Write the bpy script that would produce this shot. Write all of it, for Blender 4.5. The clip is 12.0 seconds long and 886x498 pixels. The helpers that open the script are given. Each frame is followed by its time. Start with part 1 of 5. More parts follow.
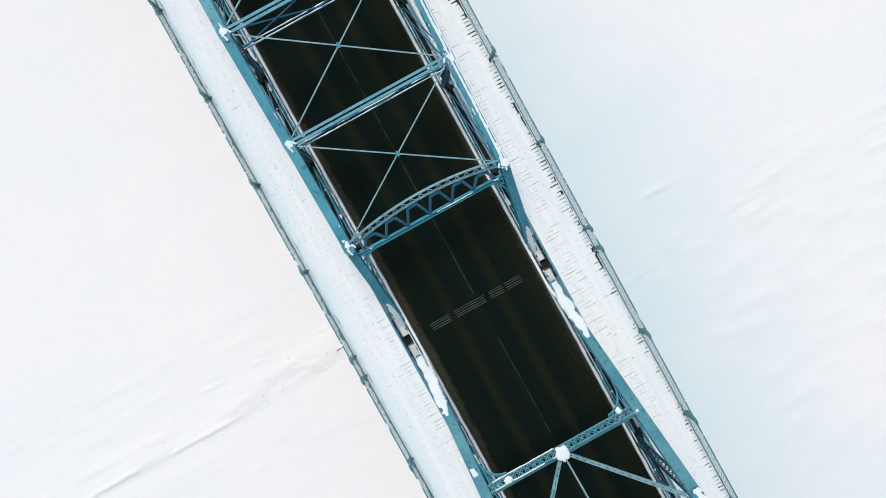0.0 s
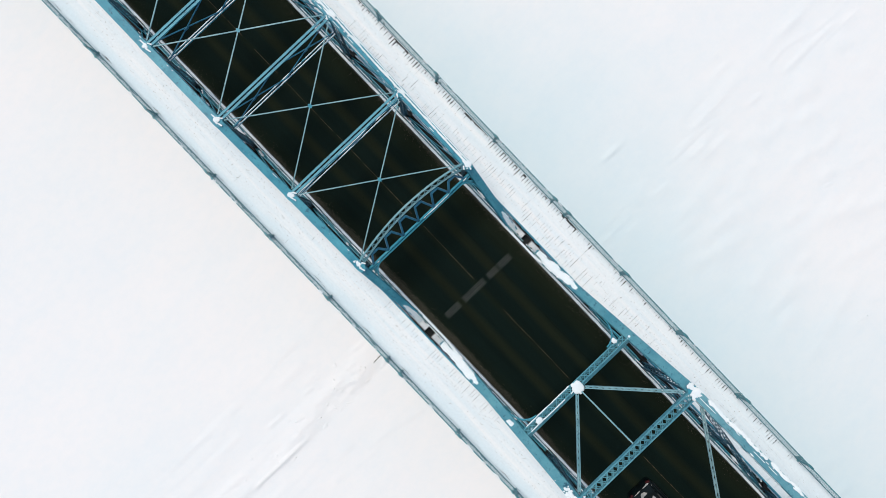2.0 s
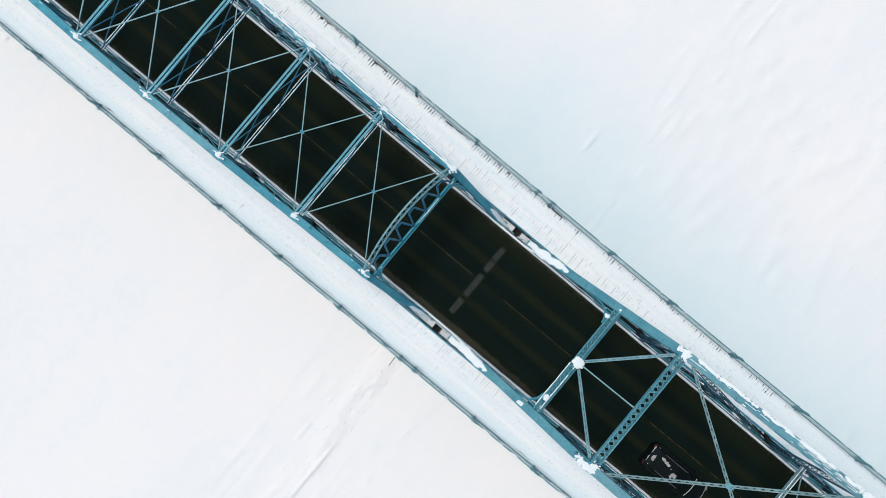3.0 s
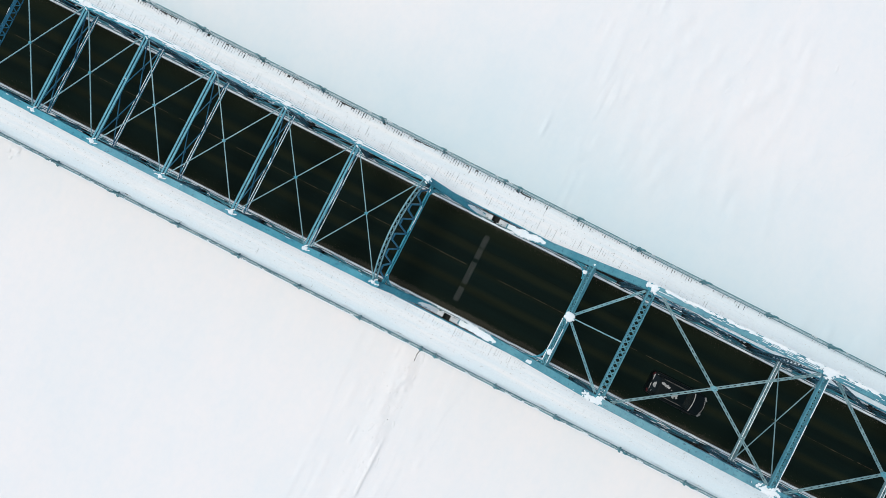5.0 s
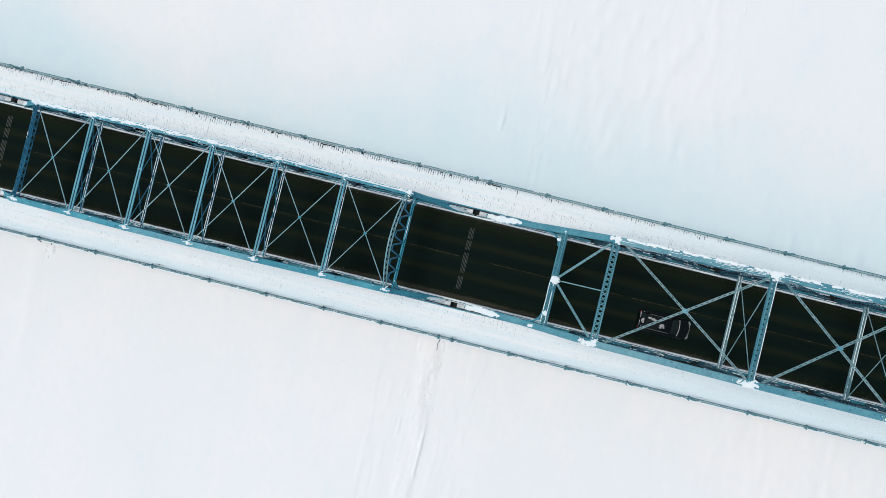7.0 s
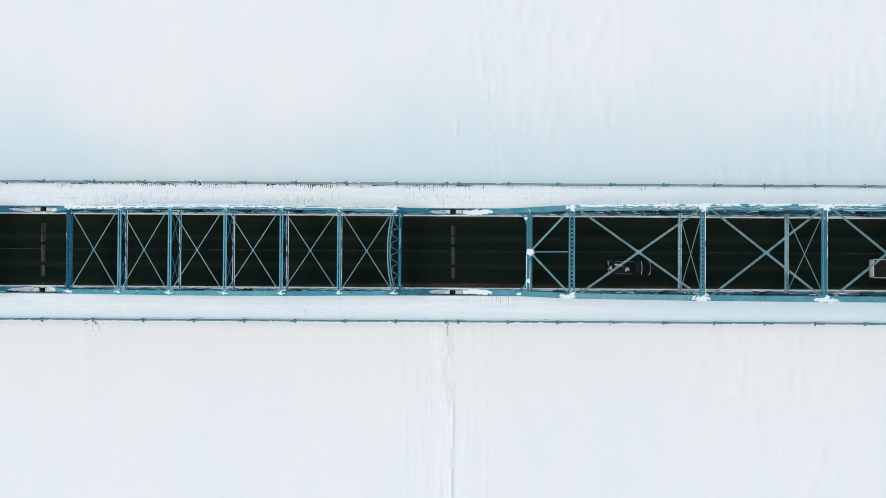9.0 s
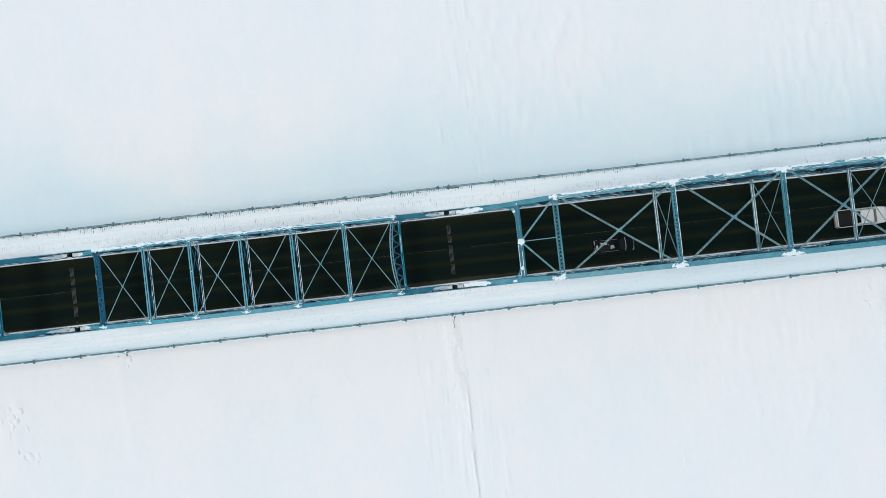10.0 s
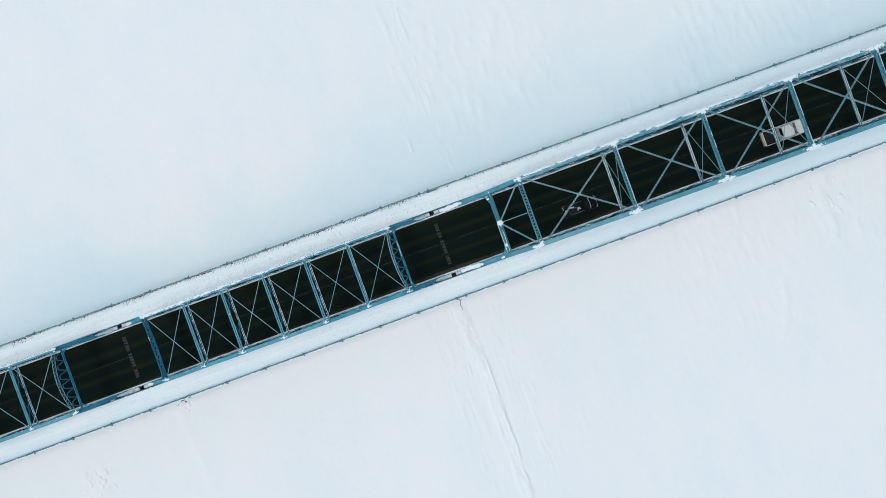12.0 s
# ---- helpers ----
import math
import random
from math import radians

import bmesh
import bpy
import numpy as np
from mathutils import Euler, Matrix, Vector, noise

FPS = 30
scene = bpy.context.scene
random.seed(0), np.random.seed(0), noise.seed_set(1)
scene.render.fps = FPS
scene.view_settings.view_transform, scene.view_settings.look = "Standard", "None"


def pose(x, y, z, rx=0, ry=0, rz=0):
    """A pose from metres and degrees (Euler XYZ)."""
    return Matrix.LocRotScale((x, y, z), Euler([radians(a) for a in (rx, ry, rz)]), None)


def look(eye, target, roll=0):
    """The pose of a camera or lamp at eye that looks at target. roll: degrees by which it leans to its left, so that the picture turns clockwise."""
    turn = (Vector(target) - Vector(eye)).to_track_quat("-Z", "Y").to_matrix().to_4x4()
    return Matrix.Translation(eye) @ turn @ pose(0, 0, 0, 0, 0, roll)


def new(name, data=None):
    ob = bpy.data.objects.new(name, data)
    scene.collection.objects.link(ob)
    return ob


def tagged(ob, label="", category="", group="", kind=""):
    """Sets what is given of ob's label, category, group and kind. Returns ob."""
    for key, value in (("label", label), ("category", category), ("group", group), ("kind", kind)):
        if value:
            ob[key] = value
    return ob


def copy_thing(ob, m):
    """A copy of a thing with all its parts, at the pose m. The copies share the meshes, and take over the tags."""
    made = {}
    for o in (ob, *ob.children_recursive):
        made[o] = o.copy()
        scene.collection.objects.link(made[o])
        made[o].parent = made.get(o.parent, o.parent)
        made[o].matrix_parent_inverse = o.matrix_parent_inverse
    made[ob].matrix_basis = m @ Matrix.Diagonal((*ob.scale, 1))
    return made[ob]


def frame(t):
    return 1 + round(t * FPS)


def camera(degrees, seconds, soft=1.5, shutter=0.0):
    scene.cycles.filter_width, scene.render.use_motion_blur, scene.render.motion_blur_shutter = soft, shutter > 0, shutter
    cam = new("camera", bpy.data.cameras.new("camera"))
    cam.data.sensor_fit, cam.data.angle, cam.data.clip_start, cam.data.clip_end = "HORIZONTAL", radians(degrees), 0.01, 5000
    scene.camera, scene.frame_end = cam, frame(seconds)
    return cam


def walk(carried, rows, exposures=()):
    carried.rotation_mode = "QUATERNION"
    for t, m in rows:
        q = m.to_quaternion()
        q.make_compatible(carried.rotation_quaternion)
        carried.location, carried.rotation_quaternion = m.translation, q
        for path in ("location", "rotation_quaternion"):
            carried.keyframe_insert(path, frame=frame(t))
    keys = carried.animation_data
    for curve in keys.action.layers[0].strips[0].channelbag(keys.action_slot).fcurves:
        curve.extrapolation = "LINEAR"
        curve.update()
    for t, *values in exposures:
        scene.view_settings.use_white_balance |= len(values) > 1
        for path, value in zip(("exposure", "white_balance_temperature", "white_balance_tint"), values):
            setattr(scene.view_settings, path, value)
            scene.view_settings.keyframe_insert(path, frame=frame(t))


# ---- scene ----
import functools

cam = camera(64.0, 12.0, soft=0.62)
PATH = [
    (0, pose(-4.589, -0.747, 37.880, -1.173, -1.603, 61.104)),
    (0.5, pose(-4.369, -0.737, 39.485, -0.777, -1.510, 57.145)),
    (1, pose(-4.119, -0.727, 41.128, -0.377, -1.379, 53.265)),
    (1.5, pose(-3.821, -0.724, 42.736, -0.028, -1.199, 49.668)),
    (2, pose(-3.526, -0.711, 44.256, 0.316, -0.944, 46.318)),
    (2.5, pose(-3.220, -0.699, 45.746, 0.611, -0.683, 43.122)),
    (3, pose(-2.916, -0.684, 47.263, 0.912, -0.467, 39.787)),
    (5, pose(-1.991, -0.734, 54.273, 1.285, 0.081, 26.928)),
    (5.5, pose(-1.724, -0.685, 56.228, 1.323, 0.287, 23.572)),
    (6, pose(-1.429, -0.637, 58.187, 1.210, 0.494, 20.345)),
    (6.5, pose(-1.192, -0.551, 60.227, 1.173, 0.747, 17.040)),
    (7, pose(-0.955, -0.502, 62.357, 1.008, 0.833, 13.722)),
    (9, pose(-1.267, -0.598, 73.291, 0.702, -0.179, 0.337)),
    (9.5, pose(-1.257, -0.585, 76.283, 0.662, -0.252, -3.125)),
    (10, pose(-1.254, -0.569, 79.253, 0.580, -0.215, -6.429)),
    (10.5, pose(-1.213, -0.565, 82.189, 0.384, -0.225, -9.730)),
    (11, pose(-1.150, -0.539, 85.049, 0.182, -0.225, -13.072)),
    (11.5, pose(-1.048, -0.482, 87.879, 0.059, -0.308, -16.482)),
    (12, pose(-0.918, -0.399, 90.705, 0.025, -0.470, -19.970)),
]
walk(cam, PATH, exposures=[(0.0, 0.80, 7080, 9), (6.5, 0.72, 6880, 7), (9.5, 0.67, 6760, 5.3), (12.0, 0.59, 6480, 2.6)])

# ---- light: overcast sky, weak wide sun low along the bridge ----
world = bpy.data.worlds.new("winter_sky")
scene.world = world
world.use_nodes = True
wn = world.node_tree.nodes
sky = wn.new("ShaderNodeTexSky")
sky.sky_type, sky.sun_disc = "NISHITA", False
sky.sun_elevation, sky.sun_rotation = radians(65), radians(255)
sky.air_density, sky.dust_density = 1.0, 1.2
wn["Background"].inputs["Strength"].default_value = 0.057
world.node_tree.links.new(sky.outputs["Color"], wn["Background"].inputs["Color"])
sun = new("sun", bpy.data.lights.new("sun", "SUN"))
sun.data.energy, sun.data.angle, sun.data.color = 1.5, radians(21), (1.0, 0.96, 0.93)
sun.matrix_world = look((-24, -1, 75), (0, 0, 0))

# ---- materials ----


def material(name):
    m = bpy.data.materials.new(name)
    m.use_nodes = True
    return m, m.node_tree.nodes, m.node_tree.links, m.node_tree.nodes["Principled BSDF"]


def noise_tex(nt, scale, detail=4.0, rough=0.55, stretch=None):
    n = nt.nodes.new("ShaderNodeTexNoise")
    n.inputs["Scale"].default_value, n.inputs["Detail"].default_value, n.inputs["Roughness"].default_value = scale, detail, rough
    co = nt.nodes.new("ShaderNodeTexCoord")
    if stretch:
        mp = nt.nodes.new("ShaderNodeMapping")
        mp.inputs["Scale"].default_value = stretch
        nt.links.new(co.outputs["Object"], mp.inputs["Vector"])
        nt.links.new(mp.outputs["Vector"], n.inputs["Vector"])
    else:
        nt.links.new(co.outputs["Object"], n.inputs["Vector"])
    return n.outputs["Fac"]


def ramp(nt, fac, stops):
    r = nt.nodes.new("ShaderNodeValToRGB")
    while len(r.color_ramp.elements) < len(stops):
        r.color_ramp.elements.new(0.5)
    for e, (p, c) in zip(r.color_ramp.elements, stops):
        e.position, e.color = p, (*c, 1) if len(c) == 3 else c
    nt.links.new(fac, r.inputs["Fac"])
    return r.outputs["Color"]


def mix(nt, fac, a, b, mode="MIX"):
    m = nt.nodes.new("ShaderNodeMix")
    m.data_type, m.blend_type = "RGBA", mode
    for sock, val in ((m.inputs["Factor"], fac), (m.inputs[6], a), (m.inputs[7], b)):
        if isinstance(val, (int, float)):
            sock.default_value = val
        elif isinstance(val, tuple):
            sock.default_value = (*val, 1)
        else:
            nt.links.new(val, sock)
    return m.outputs[2]


def bump(nt, bsdf, height, strength, dist):
    b = nt.nodes.new("ShaderNodeBump")
    b.inputs["Strength"].default_value, b.inputs["Distance"].default_value = strength, dist
    nt.links.new(height, b.inputs["Height"])
    nt.links.new(b.outputs["Normal"], bsdf.inputs["Normal"])


def surface(name, c1, c2, scale, rough, metal=0.0, fine=None, relief=0.0, spec=0.5, stretch=None, grain_lo=0.82):
    """Two-scale mottled surface: broad drift from c1 to c2, finer grain on top."""
    m, nodes, links, b = material(name)
    nt = m.node_tree
    broad = noise_tex(nt, scale, 5, 0.6, stretch)
    col = ramp(nt, broad, [(0.35, c1), (0.65, c2)])
    grain = noise_tex(nt, fine or scale * 14, 3, 0.6)
    g = ramp(nt, grain, [(0.3, (grain_lo, grain_lo, grain_lo)), (0.7, (1.0, 1.0, 1.0))])
    links.new(mix(nt, 1.0, col, g, "MULTIPLY"), b.inputs["Base Color"])
    b.inputs["Roughness"].default_value, b.inputs["Metallic"].default_value = rough, metal
    b.inputs["Specular IOR Level"].default_value = spec
    if relief:
        bump(nt, b, grain, 0.6, relief)
    return m


def paint_material(name, c1, c2, rust):
    m, nodes, links, b = material(name)
    nt = m.node_tree
    col = ramp(nt, noise_tex(nt, 0.7, 5, 0.65), [(0.35, c1), (0.7, c2)])
    chips = ramp(nt, noise_tex(nt, 5.0, 6, 0.7), [(0.56, (0, 0, 0)), (0.66, (1, 1, 1))])
    worn = mix(nt, chips, col, rust)
    frost = ramp(nt, noise_tex(nt, 7.0, 5, 0.75), [(0.6, (0, 0, 0)), (0.76, (0.4, 0.4, 0.4))])
    links.new(mix(nt, frost, worn, (0.55, 0.66, 0.7)), b.inputs["Base Color"])
    b.inputs["Roughness"].default_value = 0.5
    b.inputs["Specular IOR Level"].default_value = 0.35
    bump(nt, b, noise_tex(nt, 9.0, 4), 0.3, 0.01)
    return m


PAINT = paint_material("teal_paint", (0.022, 0.225, 0.32), (0.068, 0.35, 0.45), (0.012, 0.10, 0.17))
# the truss teal as its shaded faces look, shade put into the colour
PAINT_SHADE_BLUE = paint_material("shaded_teal_paint", (0.010, 0.10, 0.18), (0.022, 0.165, 0.265), (0.008, 0.05, 0.10))
PAINT_FADED = paint_material("faded_teal_paint", (0.11, 0.28, 0.34), (0.23, 0.42, 0.47), (0.05, 0.14, 0.18))
PAINT_PALE = paint_material("chalky_teal_paint", (0.112, 0.238, 0.27), (0.215, 0.355, 0.385), (0.05, 0.125, 0.15))
PAINT_GREY = paint_material("dull_teal_paint", (0.048, 0.22, 0.295), (0.105, 0.32, 0.39), (0.02, 0.10, 0.16))
PAINT_FENCE = paint_material("grimy_fence_paint", (0.035, 0.165, 0.205), (0.085, 0.285, 0.33), (0.018, 0.075, 0.095))
# teal with the shade under the chords put in; also the dull edge beam
PAINT_DARK = paint_material("shaded_dull_blue_paint", (0.012, 0.07, 0.11), (0.03, 0.125, 0.18), (0.008, 0.03, 0.05))


def trodden_material():
    """Snow walked flat: streaks along the path, rows of grey scuffs, bluer colour towards the downstream fence."""
    m, nodes, links, b = material("packed_snow")
    nt = m.node_tree
    col = ramp(nt, noise_tex(nt, 0.9, 5, 0.6, (0.12, 3.2, 1)), [(0.35, (0.735, 0.832, 0.885)), (0.65, (0.835, 0.88, 0.905))])
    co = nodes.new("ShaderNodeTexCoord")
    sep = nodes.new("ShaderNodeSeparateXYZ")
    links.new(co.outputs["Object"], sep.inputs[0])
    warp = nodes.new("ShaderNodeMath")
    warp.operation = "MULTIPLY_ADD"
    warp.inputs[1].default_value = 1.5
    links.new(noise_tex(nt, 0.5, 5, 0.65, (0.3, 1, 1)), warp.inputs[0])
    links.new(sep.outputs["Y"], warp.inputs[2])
    fence_blue = nodes.new("ShaderNodeMapRange")
    fence_blue.interpolation_type = "SMOOTHSTEP"
    fence_blue.inputs["From Min"].default_value, fence_blue.inputs["From Max"].default_value, fence_blue.inputs["To Max"].default_value = -5.3, -6.0, 0.75
    links.new(warp.outputs[0], fence_blue.inputs["Value"])
    col = mix(nt, fence_blue.outputs["Result"], col, (0.655, 0.80, 0.875))
    # the snow's colour grows bluer along the long span
    along = nodes.new("ShaderNodeMapRange")
    along.interpolation_type = "SMOOTHSTEP"
    along.inputs["From Min"].default_value, along.inputs["From Max"].default_value, along.inputs["To Max"].default_value = 6.0, 30.0, 0.7
    links.new(sep.outputs["X"], along.inputs["Value"])
    col = mix(nt, along.outputs["Result"], col, (0.66, 0.80, 0.868))
    scuffs = mix(nt, 1.0, ramp(nt, noise_tex(nt, 2.2, 4, 0.7, (0.7, 3.4, 1)), [(0.6, (0, 0, 0)), (0.72, (0.4, 0.4, 0.4))]),
                 ramp(nt, noise_tex(nt, 0.4, 3, 0.5, (0.12, 2.4, 1)), [(0.46, (0, 0, 0)), (0.58, (1, 1, 1))]), "MULTIPLY")
    col = mix(nt, scuffs, col, (0.42, 0.46, 0.47))
    grain = noise_tex(nt, 7.0, 3, 0.6)
    links.new(mix(nt, 1.0, col, ramp(nt, grain, [(0.3, (0.94, 0.94, 0.94)), (0.7, (1, 1, 1))]), "MULTIPLY"), b.inputs["Base Color"])
    b.inputs["Roughness"].default_value, b.inputs["Specular IOR Level"].default_value = 0.75, 0.2
    bump(nt, b, grain, 0.6, 0.012)
    return m


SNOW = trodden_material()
SNOW_DRIFT = surface("fresh_snow", (0.73, 0.84, 0.895), (0.82, 0.885, 0.915), 1.2, 0.7, fine=16.0, relief=0.006, spec=0.2, grain_lo=0.95)
LEDGE_SNOW = surface("thin_ledge_snow", (0.50, 0.56, 0.60), (0.72, 0.76, 0.79), 1.6, 0.8, fine=12.0, relief=0.006, spec=0.15)
CONCRETE = surface("stained_concrete", (0.17, 0.18, 0.18), (0.32, 0.33, 0.33), 0.8, 0.85, relief=0.01)
WOOD = surface("wet_dark_planks", (0.010, 0.016, 0.019), (0.029, 0.038, 0.043), 2.0, 0.7, relief=0.01)
STEEL = surface("worn_steel", (0.08, 0.08, 0.075), (0.2, 0.2, 0.18), 3.0, 0.45, metal=0.6)
JOINT_STEEL = surface("worn_joint_steel", (0.011, 0.0145, 0.0135), (0.075, 0.092, 0.086), 2.0, 0.6, fine=10.0, grain_lo=0.4)
GALV = surface("galvanised_mesh", (0.09, 0.20, 0.22), (0.21, 0.36, 0.385), 3.0, 0.6)
WIRE = surface("frosted_wire", (0.12, 0.27, 0.30), (0.26, 0.44, 0.47), 3.0, 0.6)
SAND = surface("road_grit", (0.03, 0.027, 0.021), (0.095, 0.083, 0.064), 2.0, 0.9, relief=0.01, spec=0.1)
YELLOW = surface("worn_yellow_paint", (0.014, 0.013, 0.008), (0.092, 0.078, 0.050), 3.0, 0.7, fine=14.0, spec=0.1, grain_lo=0.35)
SCUFF = surface("dirty_snow", (0.26, 0.28, 0.28), (0.44, 0.44, 0.43), 3.0, 0.8)
TAR = surface("tar", (0.0012, 0.0018, 0.0014), (0.002, 0.0026, 0.002), 3.0, 0.8, spec=0.03)
DARK = surface("dark_steel", (0.008, 0.012, 0.014), (0.02, 0.026, 0.028), 2.0, 0.7, spec=0.2)


def asphalt_material():
    """Wet asphalt: brown dried strips along each lane's middle, dark wet wheel paths, grit thrown to the edges."""
    m, nodes, links, b = material("wet_asphalt")
    nt = m.node_tree
    co = nodes.new("ShaderNodeTexCoord")
    sep = nodes.new("ShaderNodeSeparateXYZ")
    links.new(co.outputs["Object"], sep.inputs[0])

    def math_node(op, *values):
        n = nodes.new("ShaderNodeMath")
        n.operation = op
        for i, v in enumerate(values):
            if isinstance(v, (int, float)):
                n.inputs[i].default_value = v
            else:
                links.new(v, n.inputs[i])
        return n.outputs[0]

    wander = math_node("MULTIPLY_ADD", noise_tex(nt, 0.35, 3, 0.5, (0.3, 1, 1)), 0.3, -0.15)
    across = math_node("DIVIDE", math_node("ADD", math_node("ADD", sep.outputs["Y"], wander), 3.65), 7.3)
    wet, dry, mid = (0.0033, 0.0090, 0.0076), (0.0090, 0.0134, 0.0080), (0.0066, 0.0118, 0.0076)
    lanes = ramp(nt, across, [((y + 3.65) / 7.3, c) for y, c in ((-3.4, mid), (-2.6, wet), (-1.9, wet), (-1.55, dry), (-1.35, dry), (-1.0, wet), (-0.3, wet), (0.02, mid),
                                                               (0.3, wet), (0.9, wet), (1.22, dry), (1.45, dry), (1.85, wet), (2.2, wet), (2.75, mid), (3.3, dry))])
    patchy = ramp(nt, noise_tex(nt, 0.5, 6, 0.65, (0.15, 1.6, 1)), [(0.3, (0.75, 0.75, 0.75)), (0.7, (1.2, 1.2, 1.2))])
    grain = ramp(nt, noise_tex(nt, 11.0, 4, 0.7), [(0.3, (0.8, 0.8, 0.8)), (0.7, (1.15, 1.15, 1.15))])
    col = mix(nt, 1.0, mix(nt, 1.0, lanes, patchy, "MULTIPLY"), grain, "MULTIPLY")
    # sand and dirt along the kerbs, wider on the downstream side
    edge = math_node("MAXIMUM", math_node("SUBTRACT", math_node("MULTIPLY", sep.outputs["Y"], -1.0), 3.2), math_node("SUBTRACT", sep.outputs["Y"], 3.4))
    amount = math_node("ADD", math_node("MULTIPLY", edge, 1.5), math_node("ADD", math_node("MULTIPLY", noise_tex(nt, 8.0, 5, 0.8), 1.15), math_node("ADD", math_node("MULTIPLY", noise_tex(nt, 0.8, 4, 0.6), 0.5), math_node("MULTIPLY", noise_tex(nt, 0.07, 2, 0.5), 0.6))))
    swept = nodes.new("ShaderNodeMapRange")
    swept.inputs["From Min"].default_value, swept.inputs["From Max"].default_value, swept.inputs["To Max"].default_value = 7.0, 16.0, 0.32
    links.new(math_node("ABSOLUTE", math_node("ADD", sep.outputs["X"], 1.0)), swept.inputs["Value"])
    dirt = ramp(nt, math_node("SUBTRACT", math_node("SUBTRACT", amount, swept.outputs["Result"]), 0.80), [(0.38, (0, 0, 0)), (0.62, (1, 1, 1))])
    sand = ramp(nt, noise_tex(nt, 22.0, 3, 0.8), [(0.35, (0.010, 0.010, 0.007)), (0.62, (0.048, 0.050, 0.039))])
    links.new(mix(nt, dirt, col, sand), b.inputs["Base Color"])
    b.inputs["Roughness"].default_value = 0.8
    b.inputs["Specular IOR Level"].default_value = 0.04
    bump(nt, b, noise_tex(nt, 25.0, 3), 0.4, 0.01)
    return m


ASPHALT = asphalt_material()


def ice_material():
    m, nodes, links, b = material("wind_packed_snow_on_ice")
    nt = m.node_tree
    broad = ramp(nt, noise_tex(nt, 0.03, 5, 0.6), [(0.3, (0.81, 0.845, 0.872)), (0.7, (0.872, 0.866, 0.88))])
    tint = ramp(nt, noise_tex(nt, 0.22, 6, 0.6, (1.0, 0.45, 1.0)), [(0.36, (0.965, 0.99, 1.0)), (0.6, (1.0, 1.0, 1.0))])
    grain = ramp(nt, noise_tex(nt, 1.6, 5, 0.7, (1.0, 0.7, 1.0)), [(0.35, (0.97, 0.987, 0.996)), (0.6, (1.0, 1.0, 1.0))])
    # the bridge's soft blue shade on the upstream snow, put into the base colour
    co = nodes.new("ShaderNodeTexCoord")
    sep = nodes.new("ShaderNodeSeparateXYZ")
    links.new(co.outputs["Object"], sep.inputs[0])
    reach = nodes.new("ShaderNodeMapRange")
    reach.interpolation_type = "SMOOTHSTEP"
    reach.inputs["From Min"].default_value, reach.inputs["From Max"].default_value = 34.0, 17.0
    warped_y = nodes.new("ShaderNodeMath")
    warped_y.operation = "MULTIPLY_ADD"
    warped_y.inputs[1].default_value = 22.0
    links.new(noise_tex(nt, 0.035, 4, 0.6), warped_y.inputs[0])
    links.new(sep.outputs["Y"], warped_y.inputs[2])
    links.new(warped_y.outputs[0], reach.inputs["Value"])
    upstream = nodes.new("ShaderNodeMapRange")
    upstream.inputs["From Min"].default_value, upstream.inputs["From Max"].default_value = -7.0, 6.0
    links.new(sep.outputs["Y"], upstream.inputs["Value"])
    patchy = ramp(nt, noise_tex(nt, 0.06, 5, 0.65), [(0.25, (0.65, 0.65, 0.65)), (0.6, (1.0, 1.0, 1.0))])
    # thin: share of that shade colour, broken up by noise
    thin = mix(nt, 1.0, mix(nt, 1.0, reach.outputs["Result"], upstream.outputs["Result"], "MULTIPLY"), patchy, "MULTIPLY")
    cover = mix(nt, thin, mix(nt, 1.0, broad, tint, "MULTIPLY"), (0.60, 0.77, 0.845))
    links.new(mix(nt, 1.0, cover, grain, "MULTIPLY"), b.inputs["Base Color"])
    b.inputs["Roughness"].default_value = 0.7
    b.inputs["Specular IOR Level"].default_value = 0.2
    bump(nt, b, noise_tex(nt, 0.9, 7, 0.62, (1.0, 0.7, 1.0)), 0.2, 0.08)
    return m


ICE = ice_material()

CAR_BLACK = surface("black_car_paint", (0.003, 0.006, 0.007), (0.005, 0.009, 0.01), 1.0, 0.35, spec=0.12)
CAR_WHITE = surface("white_car_paint", (0.62, 0.64, 0.62), (0.72, 0.72, 0.70), 1.0, 0.3, spec=0.5)
GLASS_DARK = surface("tinted_car_glass", (0.004, 0.008, 0.009), (0.008, 0.014, 0.015), 1.0, 0.1, spec=0.2)
RUBBER = surface("tyre_rubber", (0.012, 0.012, 0.012), (0.02, 0.02, 0.02), 4.0, 0.8, spec=0.2)
LAMP_CLEAR = surface("lamp_lens", (0.14, 0.15, 0.15), (0.22, 0.23, 0.22), 4.0, 0.15, spec=0.5)
LAMP_RED = surface("red_lamp_lens", (0.035, 0.006, 0.006), (0.06, 0.009, 0.008), 4.0, 0.2, spec=0.5)

# ---- mesh helpers ----


